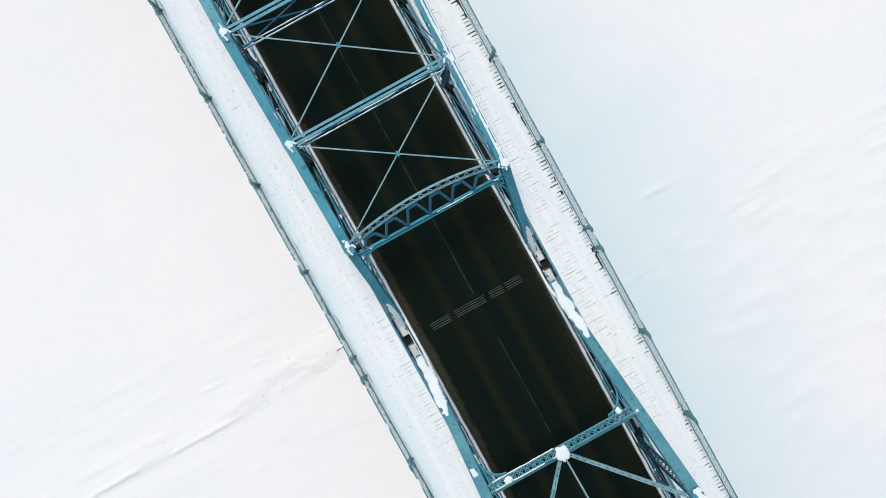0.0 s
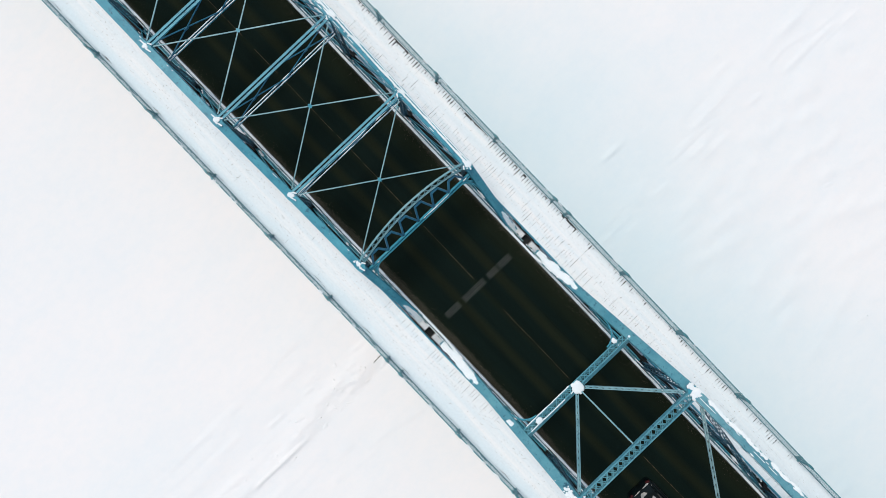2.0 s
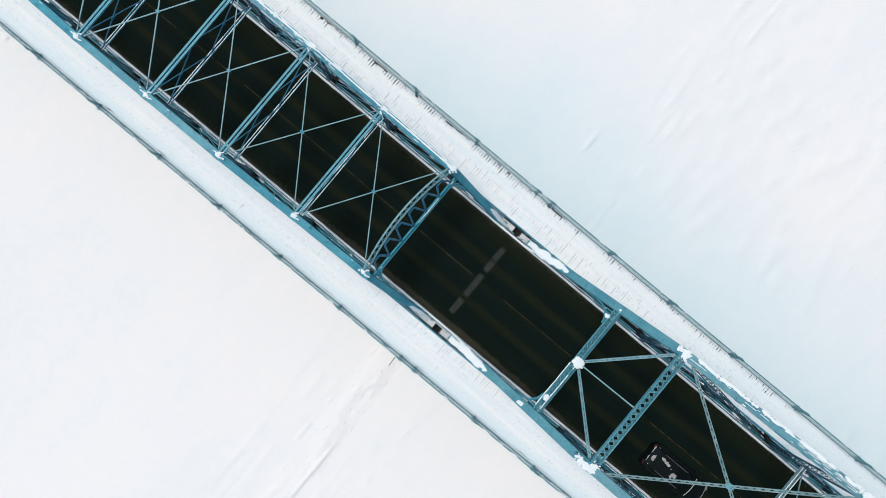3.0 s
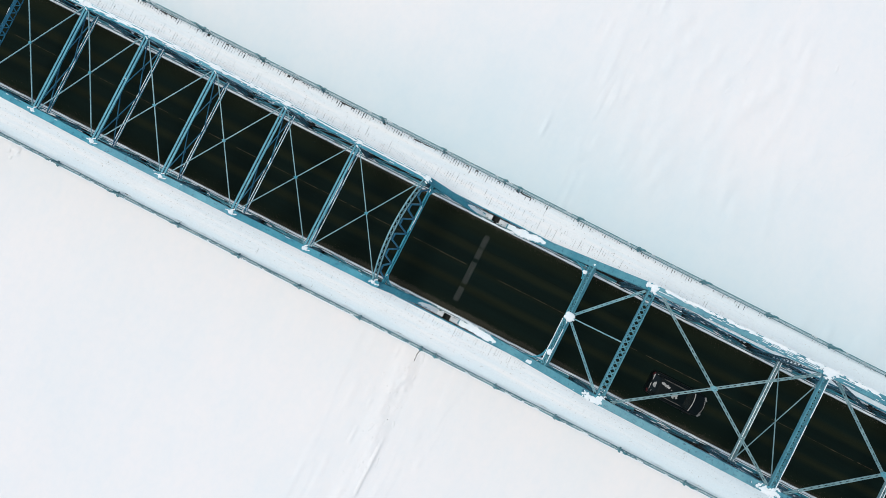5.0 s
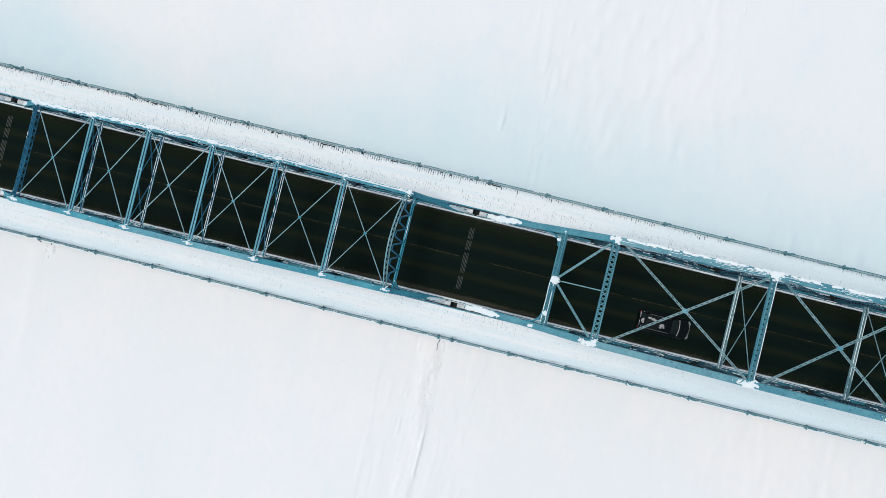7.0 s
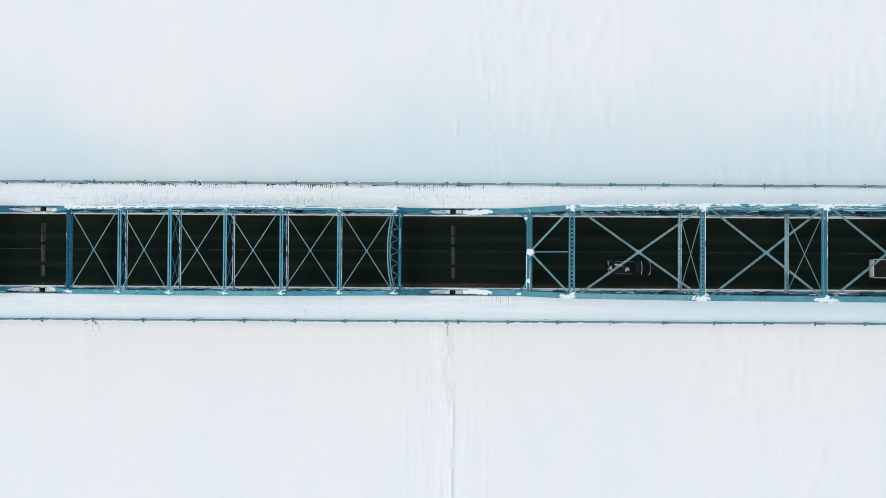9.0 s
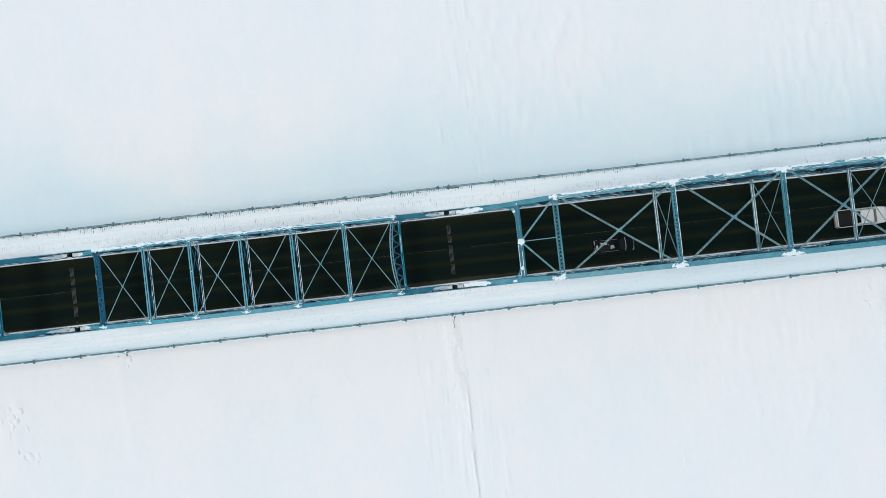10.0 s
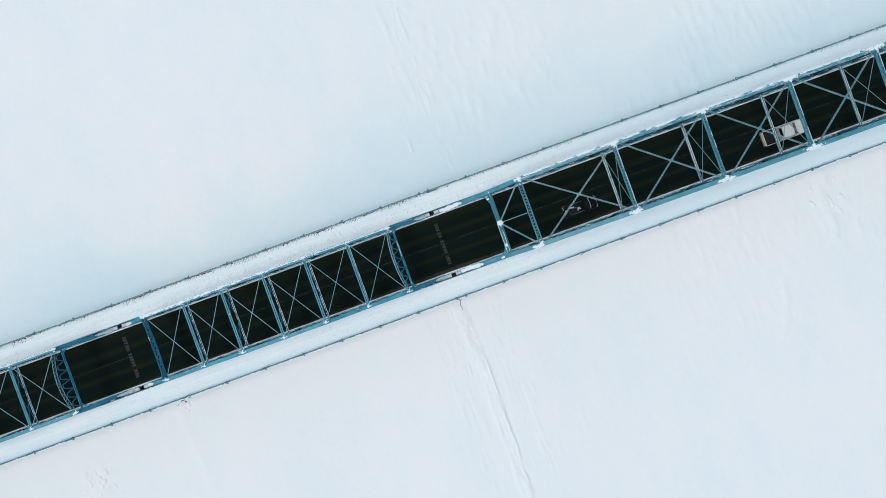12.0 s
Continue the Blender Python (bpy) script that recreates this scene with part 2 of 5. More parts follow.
class Build:
    """Collects solid pieces and turns them into one mesh."""

    def __init__(self):
        self.v, self.f = [], []

    def hexa(self, pts):
        n = len(self.v)
        self.v += [tuple(q) for q in pts]
        self.f += [tuple(n + i for i in q) for q in ((0, 3, 2, 1), (4, 5, 6, 7), (0, 1, 5, 4), (1, 2, 6, 5), (2, 3, 7, 6), (3, 0, 4, 7))]

    def box(self, x0, x1, y0, y1, z0, z1):
        self.hexa([(x0, y0, z0), (x1, y0, z0), (x1, y1, z0), (x0, y1, z0), (x0, y0, z1), (x1, y0, z1), (x1, y1, z1), (x0, y1, z1)])

    def bar(self, a, b, wide, deep, up=(0, 0, 1), side=0.0, lift=0.0):
        """A straight bar from a to b: wide across, deep along up, shifted by side and lift."""
        a, b = Vector(a), Vector(b)
        d = (b - a).normalized()
        u = Vector(up)
        if abs(d.dot(u)) > 0.95:
            u = Vector((1, 0, 0))
        s = d.cross(u).normalized()
        u = s.cross(d)
        a, b = a + s * side + u * lift, b + s * side + u * lift
        s, u = s * wide / 2, u * deep / 2
        self.hexa([a - s - u, a + s - u, a + s + u, a - s + u, b - s - u, b + s - u, b + s + u, b - s + u])

    def prism(self, a, c, outline):
        """A solid of one outline, in (side, lift), drawn out from a to c."""
        a, c = Vector(a), Vector(c)
        d = (c - a).normalized()
        s = d.cross(Vector((0, 0, 1))).normalized()
        u = s.cross(d)
        n, k = len(self.v), len(outline)
        for q in (a, c):
            self.v += [tuple(q + s * o[0] + u * o[1]) for o in outline]
        self.f.append(tuple(n + i for i in range(k)))
        self.f.append(tuple(n + k + i for i in reversed(range(k))))
        for i in range(k):
            j = (i + 1) % k
            self.f.append((n + j, n + i, n + k + i, n + k + j))

    def plate(self, centre, ax, ay, thick, pts):
        """A flat plate of the outline pts (in ax, ay), with thickness."""
        c, ax, ay = Vector(centre), Vector(ax), Vector(ay)
        nrm = ax.cross(ay).normalized() * thick / 2
        n, k = len(self.v), len(pts)
        for sgn in (-1, 1):
            self.v += [tuple(c + ax * q[0] + ay * q[1] + nrm * sgn) for q in pts]
        self.f.append(tuple(n + i for i in reversed(range(k))))
        self.f.append(tuple(n + k + i for i in range(k)))
        for i in range(k):
            j = (i + 1) % k
            self.f.append((n + i, n + j, n + k + j, n + k + i))

    def mesh(self, name, mat):
        me = bpy.data.meshes.new(name)
        me.from_pydata(self.v, [], self.f)
        me.materials.append(mat)
        me.update()
        return me


def soft_mesh(b, name, mat):
    """One mesh with rounded shading, creased where faces meet steeply."""
    me = b.mesh(name, mat)
    me.polygons.foreach_set("use_smooth", [True] * len(me.polygons))
    me.set_sharp_from_angle(angle=radians(50))
    return me


def part(name, build, mat, parent, label=""):
    ob = new(name, build if isinstance(build, bpy.types.Mesh) else build.mesh(name, mat))
    ob.parent = parent
    return tagged(ob, label)


def thing(name, label, category, group="", kind="", place=(0, 0, 0)):
    ob = new(name)
    ob.location = place
    return tagged(ob, label, category, group, kind)


def laced(b, a, c, wide, deep, pitch, up=(0, 0, 1), flange=0.09, flat=0.055):
    """A built-up member: two channels joined by crossed lacing on both faces."""
    a, c = Vector(a), Vector(c)
    d = (c - a)
    n = max(2, round(d.length / pitch))
    for s in (-1, 1):
        b.bar(a, c, flange, deep, up, side=s * (wide - flange) / 2)
    dn = d.normalized()
    u = Vector(up)
    sv = dn.cross(u).normalized()
    u = sv.cross(dn)
    for face in (-1, 1):
        for i in range(n):
            p, q = a + d * (i / n), a + d * ((i + 1) / n)
            for s in (-1, 1):
                o = u * face * (deep / 2 - 0.008 * (2 + s))
                b.bar(p + sv * s * (wide / 2 - flange / 2) + o, q - sv * s * (wide / 2 - flange / 2) + o, flat, 0.012, up)


def smooth_noise(x, y, seed=0.0):
    return noise.noise(Vector((x, y, seed)))


# ---- plan ----
LEFT_L, HALF_ROAD, TRUSS_Y, DECK_T = 42.3, 3.65, 4.0, 0.3
WALK_IN, WALK_OUT, ICE_Z = 4.5, 6.92, -11.0
RIGHT_L = 105.3
X_MIN, X_MAX = -2 * LEFT_L, RIGHT_L

# ---- frozen river ----


def step_down(v, w):
    return 1 / (1 + np.exp(np.clip(v / w, -50, 50)))


def bell(v, w):
    return np.exp(-(v / w) ** 2)


@functools.lru_cache(maxsize=None)
def noise_grid(seed):
    return np.random.RandomState(seed).rand(256, 256)


def lattice_noise(x, y, seed):
    """Smooth value noise over arrays."""
    grid = noise_grid(seed)
    xi, yi = np.floor(x).astype(int), np.floor(y).astype(int)
    fx, fy = x - xi, y - yi
    fx, fy = fx * fx * (3 - 2 * fx), fy * fy * (3 - 2 * fy)
    g = lambda i, j: grid[(xi + i) % 256, (yi + j) % 256]
    return (g(0, 0) * (1 - fx) + g(1, 0) * fx) * (1 - fy) + (g(0, 1) * (1 - fx) + g(1, 1) * fx) * fy


def ice_height(x, y):
    n = lambda sx, sy, seed: lattice_noise(x * sx, y * sy, seed)
    h = 0.25 * (n(0.05, 0.03, 1) - 0.5) + 0.03 * (n(0.5, 0.12, 2) - 0.5)
    # sastrugi, drawn out along the wind across the bridge: slow rise, sharp lee step
    patch = np.clip((n(0.06, 0.04, 3) - 0.42) * 4, 0, 1) * np.where(y > 0, np.clip((x + 1) / 8, 0.15, 1.0), 0.35 + 0.65 * np.clip((x - 22) / 18, 0, 1))
    for freq, amp, sd in ((0.3, 0.03, 4), (0.62, 0.065, 21), (1.1, 0.075, 51)):
        u = x * freq + 2.2 * n(0.09, 0.06, sd + 30) + 0.8 * n(0.7, 0.2, sd + 31)
        saw = u - np.floor(u)
        lone = np.clip((n(0.45, 0.2, sd + 32) - 0.62) * 7, 0, 1)
        h += patch * lone * amp * saw ** 3 * np.clip((1 - saw) * 14, 0, 1)
    h += patch * 0.13 * np.clip(n(1.7, 0.5, 5) - 0.58, 0, 1) * 2
    # broken pressure ridge that starts at the pier and runs downstream: flat raised band, sharp on one side
    rx = -0.55 - 0.35 * np.sin((y + 8) * 0.13) + 0.0009 * (y + 14) ** 2 * (y < -14) + 0.25 * (n(0.9, 0.35, 14) - 0.5)
    down = np.clip((-8.6 - y) / 1.2, 0, 1)
    band = step_down(-(x - rx + 1.0), 0.25) * step_down(x - rx - 0.45 - 0.5 * (n(0.3, 0.8, 18) - 0.5), 0.16)
    crest = bell(x - rx - 0.35 + 0.5 * (n(0.6, 0.5, 20) - 0.5), 0.12) * np.clip((n(0.8, 0.45, 6) - 0.5) * 6, 0, 1)
    blocks = np.clip(n(2.6, 1.9, 12) - 0.55, 0, 1) * 1.4 + np.clip(n(5.5, 3.8, 13) - 0.6, 0, 1)
    h += down * (0.12 * band * np.clip((n(0.6, 0.35, 7) - 0.25) * 2, 0, 1) + 0.16 * crest + 0.2 * blocks * bell(x - rx + 0.3, 0.9) * n(0.9, 0.5, 17) * (0.5 + 1.1 * bell(y + 9, 8))
              + 0.06 * step_down(x - rx - 0.4, 0.12) * bell(x - rx - 0.2, 0.5) * np.clip(n(0.25, 0.3, 23) * 1.5 - 0.3, 0, 1)
              + 0.05 * step_down(x - rx + 0.75, 0.1) * bell(x - rx + 0.95, 0.5) * np.clip(n(0.3, 0.25, 24) * 2 - 0.5, 0, 1))
    lx = rx - 1.9 + 1.2 * (n(0.2, 0.22, 15) - 0.5)
    h += down * 0.07 * bell(x - lx, 0.12) * np.clip((n(0.5, 0.6, 16) - 0.66) * 8, 0, 1)
    h -= down * 0.04 * bell(x - rx - 0.8, 0.3) * n(0.5, 0.5, 19)
    up = np.clip((y - 19) / 3, 0, 1)
    ux = 1.5 + 0.5 * np.sin(y * 0.13)
    h += up * (0.10 * step_down(x - ux, 0.07) * bell(x - ux + 0.2, 0.6) * (n(0.5, 0.2, 9) > 0.42) + 0.06 * bell(x - ux - 1.8, 0.5) * n(1.2, 0.4, 10))
    h += 0.12 * step_down(x - 0.72, 0.06) * bell(x - 0.6, 0.25) * bell(y - 14.8, 0.8)
    # ridge of the next pier
    px = -42.9 + 0.4 * np.sin(y * 0.2)
    h += down * 0.12 * bell(x - px, 0.5) * n(0.8, 0.4, 11) * bell(y + 12, 9)
    # long wind-cut steps downstream of the long span
    for line, wind in ((((-19.4, 53.9), (-16.9, 54.2), (-12.2, 54.4), (-9.9, 53.5)), 0.14), (((-29.7, 42.0), (-23.8, 44.7), (-19.8, 45.6)), 0.11)):
        sx = np.interp(y, [q[0] for q in line], [q[1] for q in line]) + 0.5 * (n(0.6, 0.5, 60) - 0.5)
        on = np.clip((y - line[0][0]) / 1.5, 0, 1) * np.clip((line[-1][0] - y) / 1.5, 0, 1)
        h += on * wind * step_down(x - sx, 0.1) * bell(x - sx + 0.3, 0.8) * np.clip(n(0.4, 0.3, 61) * 1.6, 0, 1)
    # ragged frozen lumps out on the ice
    for lx, ly, rad in ((-58, -15, 2.2), (55, -14, 3.0), (-56.5, -21, 1.2)):
        h += 0.16 * np.clip(n(1.4, 0.7, 40) - 0.5, 0, 1) * 2 * bell(x - lx, rad) * bell(y - ly, rad * 1.6)
    return h + ICE_Z


def build_ice():
    xs = np.concatenate([np.arange(-90, -6, 0.5), np.arange(-6, 6, 0.13), np.arange(6, 64, 0.36), np.arange(64, 110.5, 0.8)])
    ys = np.concatenate([np.arange(-85, -48, 0.7), np.arange(-48, -7, 0.22), np.arange(-7, 10, 0.7), np.arange(10, 48, 0.28), np.arange(48, 85.5, 0.8)])
    gx, gy = np.meshgrid(xs, ys)
    edge = np.clip(np.minimum.reduce([gx + 90, 110 - gx, gy + 85, 85 - gy]) / 8, 0, 1)
    gz = ICE_Z + (ice_height(gx, gy) - ICE_Z) * edge
    nx, ny = len(xs), len(ys)
    v = np.stack([gx.ravel(), gy.ravel(), gz.ravel()], 1).tolist()
    i = (np.arange(ny - 1)[:, None] * nx + np.arange(nx - 1)).ravel()
    f = np.stack([i, i + 1, i + nx + 1, i + nx], 1).tolist()
    x0, x1, y0, y1 = xs[0], xs[-1], ys[0], ys[-1]
    far = 4000.0
    n = len(v)
    c = [0, nx - 1, ny * nx - 1, (ny - 1) * nx]
    v += [[-far, -far, ICE_Z], [far, -far, ICE_Z], [far, far, ICE_Z], [-far, far, ICE_Z]]
    f += [[n, n + 1, c[1], c[0]], [n + 1, n + 2, c[2], c[1]], [n + 2, n + 3, c[3], c[2]], [n + 3, n, c[0], c[3]]]
    me = bpy.data.meshes.new("ground")
    me.from_pydata(v, [], f)
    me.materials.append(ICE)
    me.polygons.foreach_set("use_smooth", [True] * len(me.polygons))
    tagged(new("ground", me), "snow-covered frozen river with wind ridges and cracks", "frozen river", kind="structure")


build_ice()

# ---- piers ----


def pier(x):
    p = thing("bridge_pier", "grey stained concrete bridge pier standing in river ice", "pier", "bridge piers", place=(x, 0, ICE_Z))
    b = Build()
    prof = [(-1.0, -6.1), (-0.55, -7.0), (0.0, -7.4), (0.55, -7.0), (1.0, -6.1), (1.0, 5.8), (0.55, 6.5), (0, 6.8), (-0.55, 6.5), (-1.0, 5.8)]
    b.plate((0, 0, 3.4), (1, 0, 0), (0, 1, 0), 8.6, prof)
    part("shaft", b, CONCRETE, p)
    b = Build()
    b.plate((0, 0, 8.15), (1, 0, 0), (0, 1, 0), 0.9, [(q[0] * 1.18, q[1] * 0.96) for q in prof])
    part("cap", b, CONCRETE, p)
    for y in (-TRUSS_Y, TRUSS_Y):
        for s in (-1, 1):
            b = Build()
            b.box(s * 0.75 - 0.35, s * 0.75 + 0.35, y - 0.4, y + 0.4, 8.6, 8.95)
            b.box(s * 0.75 - 0.22, s * 0.75 + 0.22, y - 0.28, y + 0.28, 8.95, 9.45)
            part("bearing", b, DARK, p, "dark cast steel bearing")
    return p


for px in (0.0, -LEFT_L, X_MIN, X_MAX):
    pier(px)

# ---- road deck ----
b = Build()
for x0, x1 in ((X_MIN, -LEFT_L - 0.09), (-LEFT_L + 0.09, -0.09), (0.09, X_MAX)):
    b.box(x0, x1, -HALF_ROAD, HALF_ROAD, -DECK_T, 0)
tagged(new("road", b.mesh("road", ASPHALT)), "dark wet asphalt bridge roadway with worn wheel tracks", "road", kind="structure")

for y in (-2.9, -1.45, 0, 1.45, 2.9):
    b = Build()
    b.box(X_MIN, X_MAX, y - 0.13, y + 0.13, -0.33, -0.305)
    b.box(X_MIN, X_MAX, y - 0.02, y + 0.02, -0.75, -0.33)
    b.box(X_MIN, X_MAX, y - 0.13, y + 0.13, -0.78, -0.75)
    tagged(new("stringer", b.mesh("stringer", DARK)), "dark steel stringer beam under the road deck", "beam", "deck stringers", "structure")

for s in (-1, 1):
    b = Build()
    b.box(X_MIN, X_MAX, min(s * 3.83, s * 3.86), max(s * 3.83, s * 3.86), -0.75, 0.06)
    # dark sheet closing the open gap, in place of the shade below
    b.box(X_MIN, X_MAX, min(s * 3.862, s * 4.45), max(s * 3.862, s * 4.45), -0.72, -0.69)
    tagged(new("fascia_and_gap_shade", b.mesh("fascia_and_gap_shade", DARK)), "dark steel deck edge channel and sheet standing for gap shade", "beam", "deck edge beams", "structure")
    x = X_MIN
    while x < X_MAX - 0.1:
        x1 = min(x + 5.05, X_MAX)
        b = Build()
        ins, outs = s * HALF_ROAD, s * 3.82
        b.hexa([(x + 0.012, ins, -0.02), (x1 - 0.012, ins, -0.02), (x1 - 0.012, outs, -0.02), (x + 0.012, outs, -0.02),
                (x + 0.012, ins + s * 0.04, 0.2), (x1 - 0.012, ins + s * 0.04, 0.2), (x1 - 0.012, outs, 0.2), (x + 0.012, outs, 0.2)]) if s > 0 else \
            b.hexa([(x + 0.012, outs, -0.02), (x1 - 0.012, outs, -0.02), (x1 - 0.012, ins, -0.02), (x + 0.012, ins, -0.02),
                    (x + 0.012, outs, 0.2), (x1 - 0.012, outs, 0.2), (x1 - 0.012, ins - 0.04, 0.2), (x + 0.012, ins - 0.04, 0.2)])
        tagged(new("kerb", b.mesh("kerb", CONCRETE)), "grey concrete kerb block beside the roadway", "kerb", "kerb blocks", "structure")
        x = x1


def expansion_joint(x):
    j = thing("expansion_joint", "worn steel expansion joint bars across the asphalt road", "expansion joint", "expansion joints", place=(x, 0, 0))
    b = Build()
    b.box(-0.085, 0.085, -HALF_ROAD + 0.01, HALF_ROAD - 0.01, -0.3, -0.015)
    part("seal", b, ASPHALT, j, "dark rubber seal")
    for xo in (-0.18, -0.065, 0.065, 0.18):
        for y0, y1 in ((-2.75, -1.62), (-1.3, 0.5), (0.8, 1.6), (1.75, 2.75)):
            b = Build()
            b.hexa([(xo - 0.025, y0, -0.02), (xo + 0.025, y0, -0.02), (xo + 0.025, y1, -0.02), (xo - 0.025, y1, -0.02),
                    (xo - 0.018, y0, 0.008), (xo + 0.018, y0, 0.008), (xo + 0.018, y1, 0.008), (xo - 0.018, y1, 0.008)])
            part("steel_bar", b, JOINT_STEEL, j)


for jx in (0.0, -LEFT_L):
    expansion_joint(jx)

# worn yellow centre line, in broken lengths
rng = random.Random(5)
x = X_MIN + 1
while x < X_MAX - 3:
    for k in range(2):
        x0, ln = x + k * 2.4 + rng.uniform(0, 0.3), rng.choice((1.3, 2.1, 2.3, 2.35))
        if abs(x0) < 0.6 or abs(x0 + LEFT_L) < 0.6:
            continue
        b = Build()
        yo = 0.1 + rng.uniform(-0.012, 0.012)
        w = rng.uniform(0.01, 0.024)
        b.box(x0, x0 + ln, yo - w, yo + w, -0.01, 0.005)
        tagged(new("lane_marking", b.mesh("lane_marking", YELLOW)), "worn faded yellow centre line on asphalt", "road marking", "centre line", "structure")
    x += rng.choice((4.8, 4.85, 5.4))

# ---- truss members ----


def chord_box(b, a, c, wide, deep):
    """Riveted box chord in one profile: webs, an overhanging cover plate with edge angles, lower flanges."""
    w, h, t = wide / 2, deep / 2, 0.025
    right = [(w - 0.2, -h + t), (w - 0.2, -h), (w, -h), (w, -h + t), (w - 0.085, -h + t), (w - 0.085, h - t), (w, h - t), (w, h + t), (w - 0.03, h + t), (w - 0.03, h + 2 * t), (w - 0.12, h + 2 * t), (w - 0.12, h + t)]
    left = [(-x, z) for x, z in reversed(right)]
    b.prism(a, c, right + left)


def bottom_chord(b, x0, x1, y, nodes):
    for s in (-1, 1):
        b.box(x0, x1, y + s * 0.13 - 0.03, y + s * 0.13 + 0.03, -0.55, -0.2)
    b.box(x0, x1, y - 0.2, y + 0.2, -0.57, -0.55)
    n = int((x1 - x0) / 0.9)
    for i in range(n):
        xx = x0 + (i + 0.5) * (x1 - x0) / n
        b.box(xx - 0.04, xx + 0.04, y - 0.13, y + 0.13, -0.2, -0.185)


def flat_x(parent, x0, x1, za, zb, y, wide, deep=0.1, flat=True, mat=PAINT_FADED):
    """Crossed lateral bracing of one panel, with its plate in the middle."""
    xm, zm = (x0 + x1) / 2, (za + zb) / 2
    for s in (-1, 1):
        b = Build()
        a, c = (x0, -s * y, za), (x1, s * y, zb)
        if flat:
            b.bar(a, c, wide, 0.015, lift=0.05 + 0.01 * s)
            b.bar(a, c, 0.015, deep, lift=0.01 * s)
        else:
            laced(b, (a[0], a[1], a[2] + 0.02 * s), (c[0], c[1], c[2] + 0.02 * s), wide, deep, 0.42, flange=0.045, flat=0.026)
        part("lateral_brace", b, mat, parent)
    b = Build()
    r = wide * 1.6 if flat else 0.17
    b.plate((xm, 0, zm + 0.09), (1, 0, (zb - za) / (x1 - x0)), (0, 1, 0), 0.02, [(-r * 1.5, 0), (-r * 0.5, -r), (r * 0.5, -r), (r * 1.5, 0), (r * 0.5, r), (-r * 0.5, r)])
    part("brace_plate", b, PAINT if flat else PAINT_GREY, parent)


def sway_frame(parent, x, z, zl, wide, lace, y=TRUSS_Y - 0.2):
    """Top strut, lower strut and the crossed bars between them at one panel point."""
    b = Build()
    if lace:
        laced(b, (x, -y, z), (x, y, z), wide, 0.3, 0.38, flange=0.07, flat=0.045)
    else:
        for s in (-1, 1):
            b.bar((x + s * wide * 0.3, -y, z), (x + s * wide * 0.3, y, z), wide * 0.36, 0.025, lift=0.1)
            b.bar((x + s * wide * 0.3, -y, z), (x + s * wide * 0.3, y, z), 0.02, 0.22)
        for i in range(10):
            yy = -y + (i + 0.5) * 2 * y / 10
            b.box(x - wide * 0.3, x + wide * 0.3, yy - 0.05, yy + 0.05, z - 0.1, z - 0.085)
    part("top_strut", b, PAINT_GREY if lace else PAINT, parent)
    if zl and z - zl > 0.6:
        b = Build()
        if lace:
            laced(b, (x, -y, zl), (x, y, zl), 0.3, 0.22, 0.4, flange=0.07, flat=0.04)
        else:
            for s in (-1, 1):
                b.bar((x + s * 0.075, -y, zl), (x + s * 0.075, y, zl), 0.05, 0.12)
        part("lower_strut", b, PAINT_PALE if lace else PAINT, parent)
        bays = ((-y, 0), (0, y)) if not lace else ((-y, y),)
        for y0, y1 in bays:
            for s in (-1, 1):
                b = Build()
                z0, z1 = (zl, z) if s > 0 else (z, zl)
                w = 0.05 if lace else 0.07
                b.bar((x + 0.03 * s, y0, z0), (x + 0.03 * s, y1, z1), w, 0.05, (1, 0, 0))
                part("sway_brace", b, PAINT_SHADE_BLUE if not lace else PAINT_PALE, parent)
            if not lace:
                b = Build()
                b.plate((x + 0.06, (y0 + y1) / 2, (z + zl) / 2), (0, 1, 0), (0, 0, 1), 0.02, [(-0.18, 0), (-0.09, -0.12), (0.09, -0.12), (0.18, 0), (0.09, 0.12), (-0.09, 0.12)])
                part("brace_plate", b, PAINT_SHADE_BLUE, parent)


def vertical(parent, x, y, z0, z1, size):
    b = Build()
    laced(b, (x, y, z0), (x, y, z1), size, size * 0.8, 0.5, (1, 0, 0), flange=0.05, flat=0.04)
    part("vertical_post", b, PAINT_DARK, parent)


def diagonal(parent, a, c, size):
    b = Build()
    for s in (-1, 1):
        b.bar(a, c, 0.035, size * 0.75, side=s * 0.13)
    part("diagonal", b, PAINT, parent)


def gusset(parent, x, y, z, r, slope=0.0):
    b = Build()
    o = [(-r * 1.5, -r * 0.55), (-r * 0.8, -r), (r * 0.8, -r), (r * 1.5, -r * 0.55), (r * 1.5, r * 0.55), (r * 0.8, r), (-r * 0.8, r), (-r * 1.5, r * 0.55)]
    b.plate((x, y, z + 0.2), (1, 0, slope), (0, 1, 0), 0.025, o)
    for s in (-1, 1):
        b.plate((x, y + s * 0.19, z - 0.25), (1, 0, 0), (0, 0, 1), 0.02, [(-r * 1.8, 0.3), (-r * 0.9, -0.45), (r * 0.9, -0.45), (r * 1.8, 0.3)])
    part("gusset_plate", b, PAINT, parent)


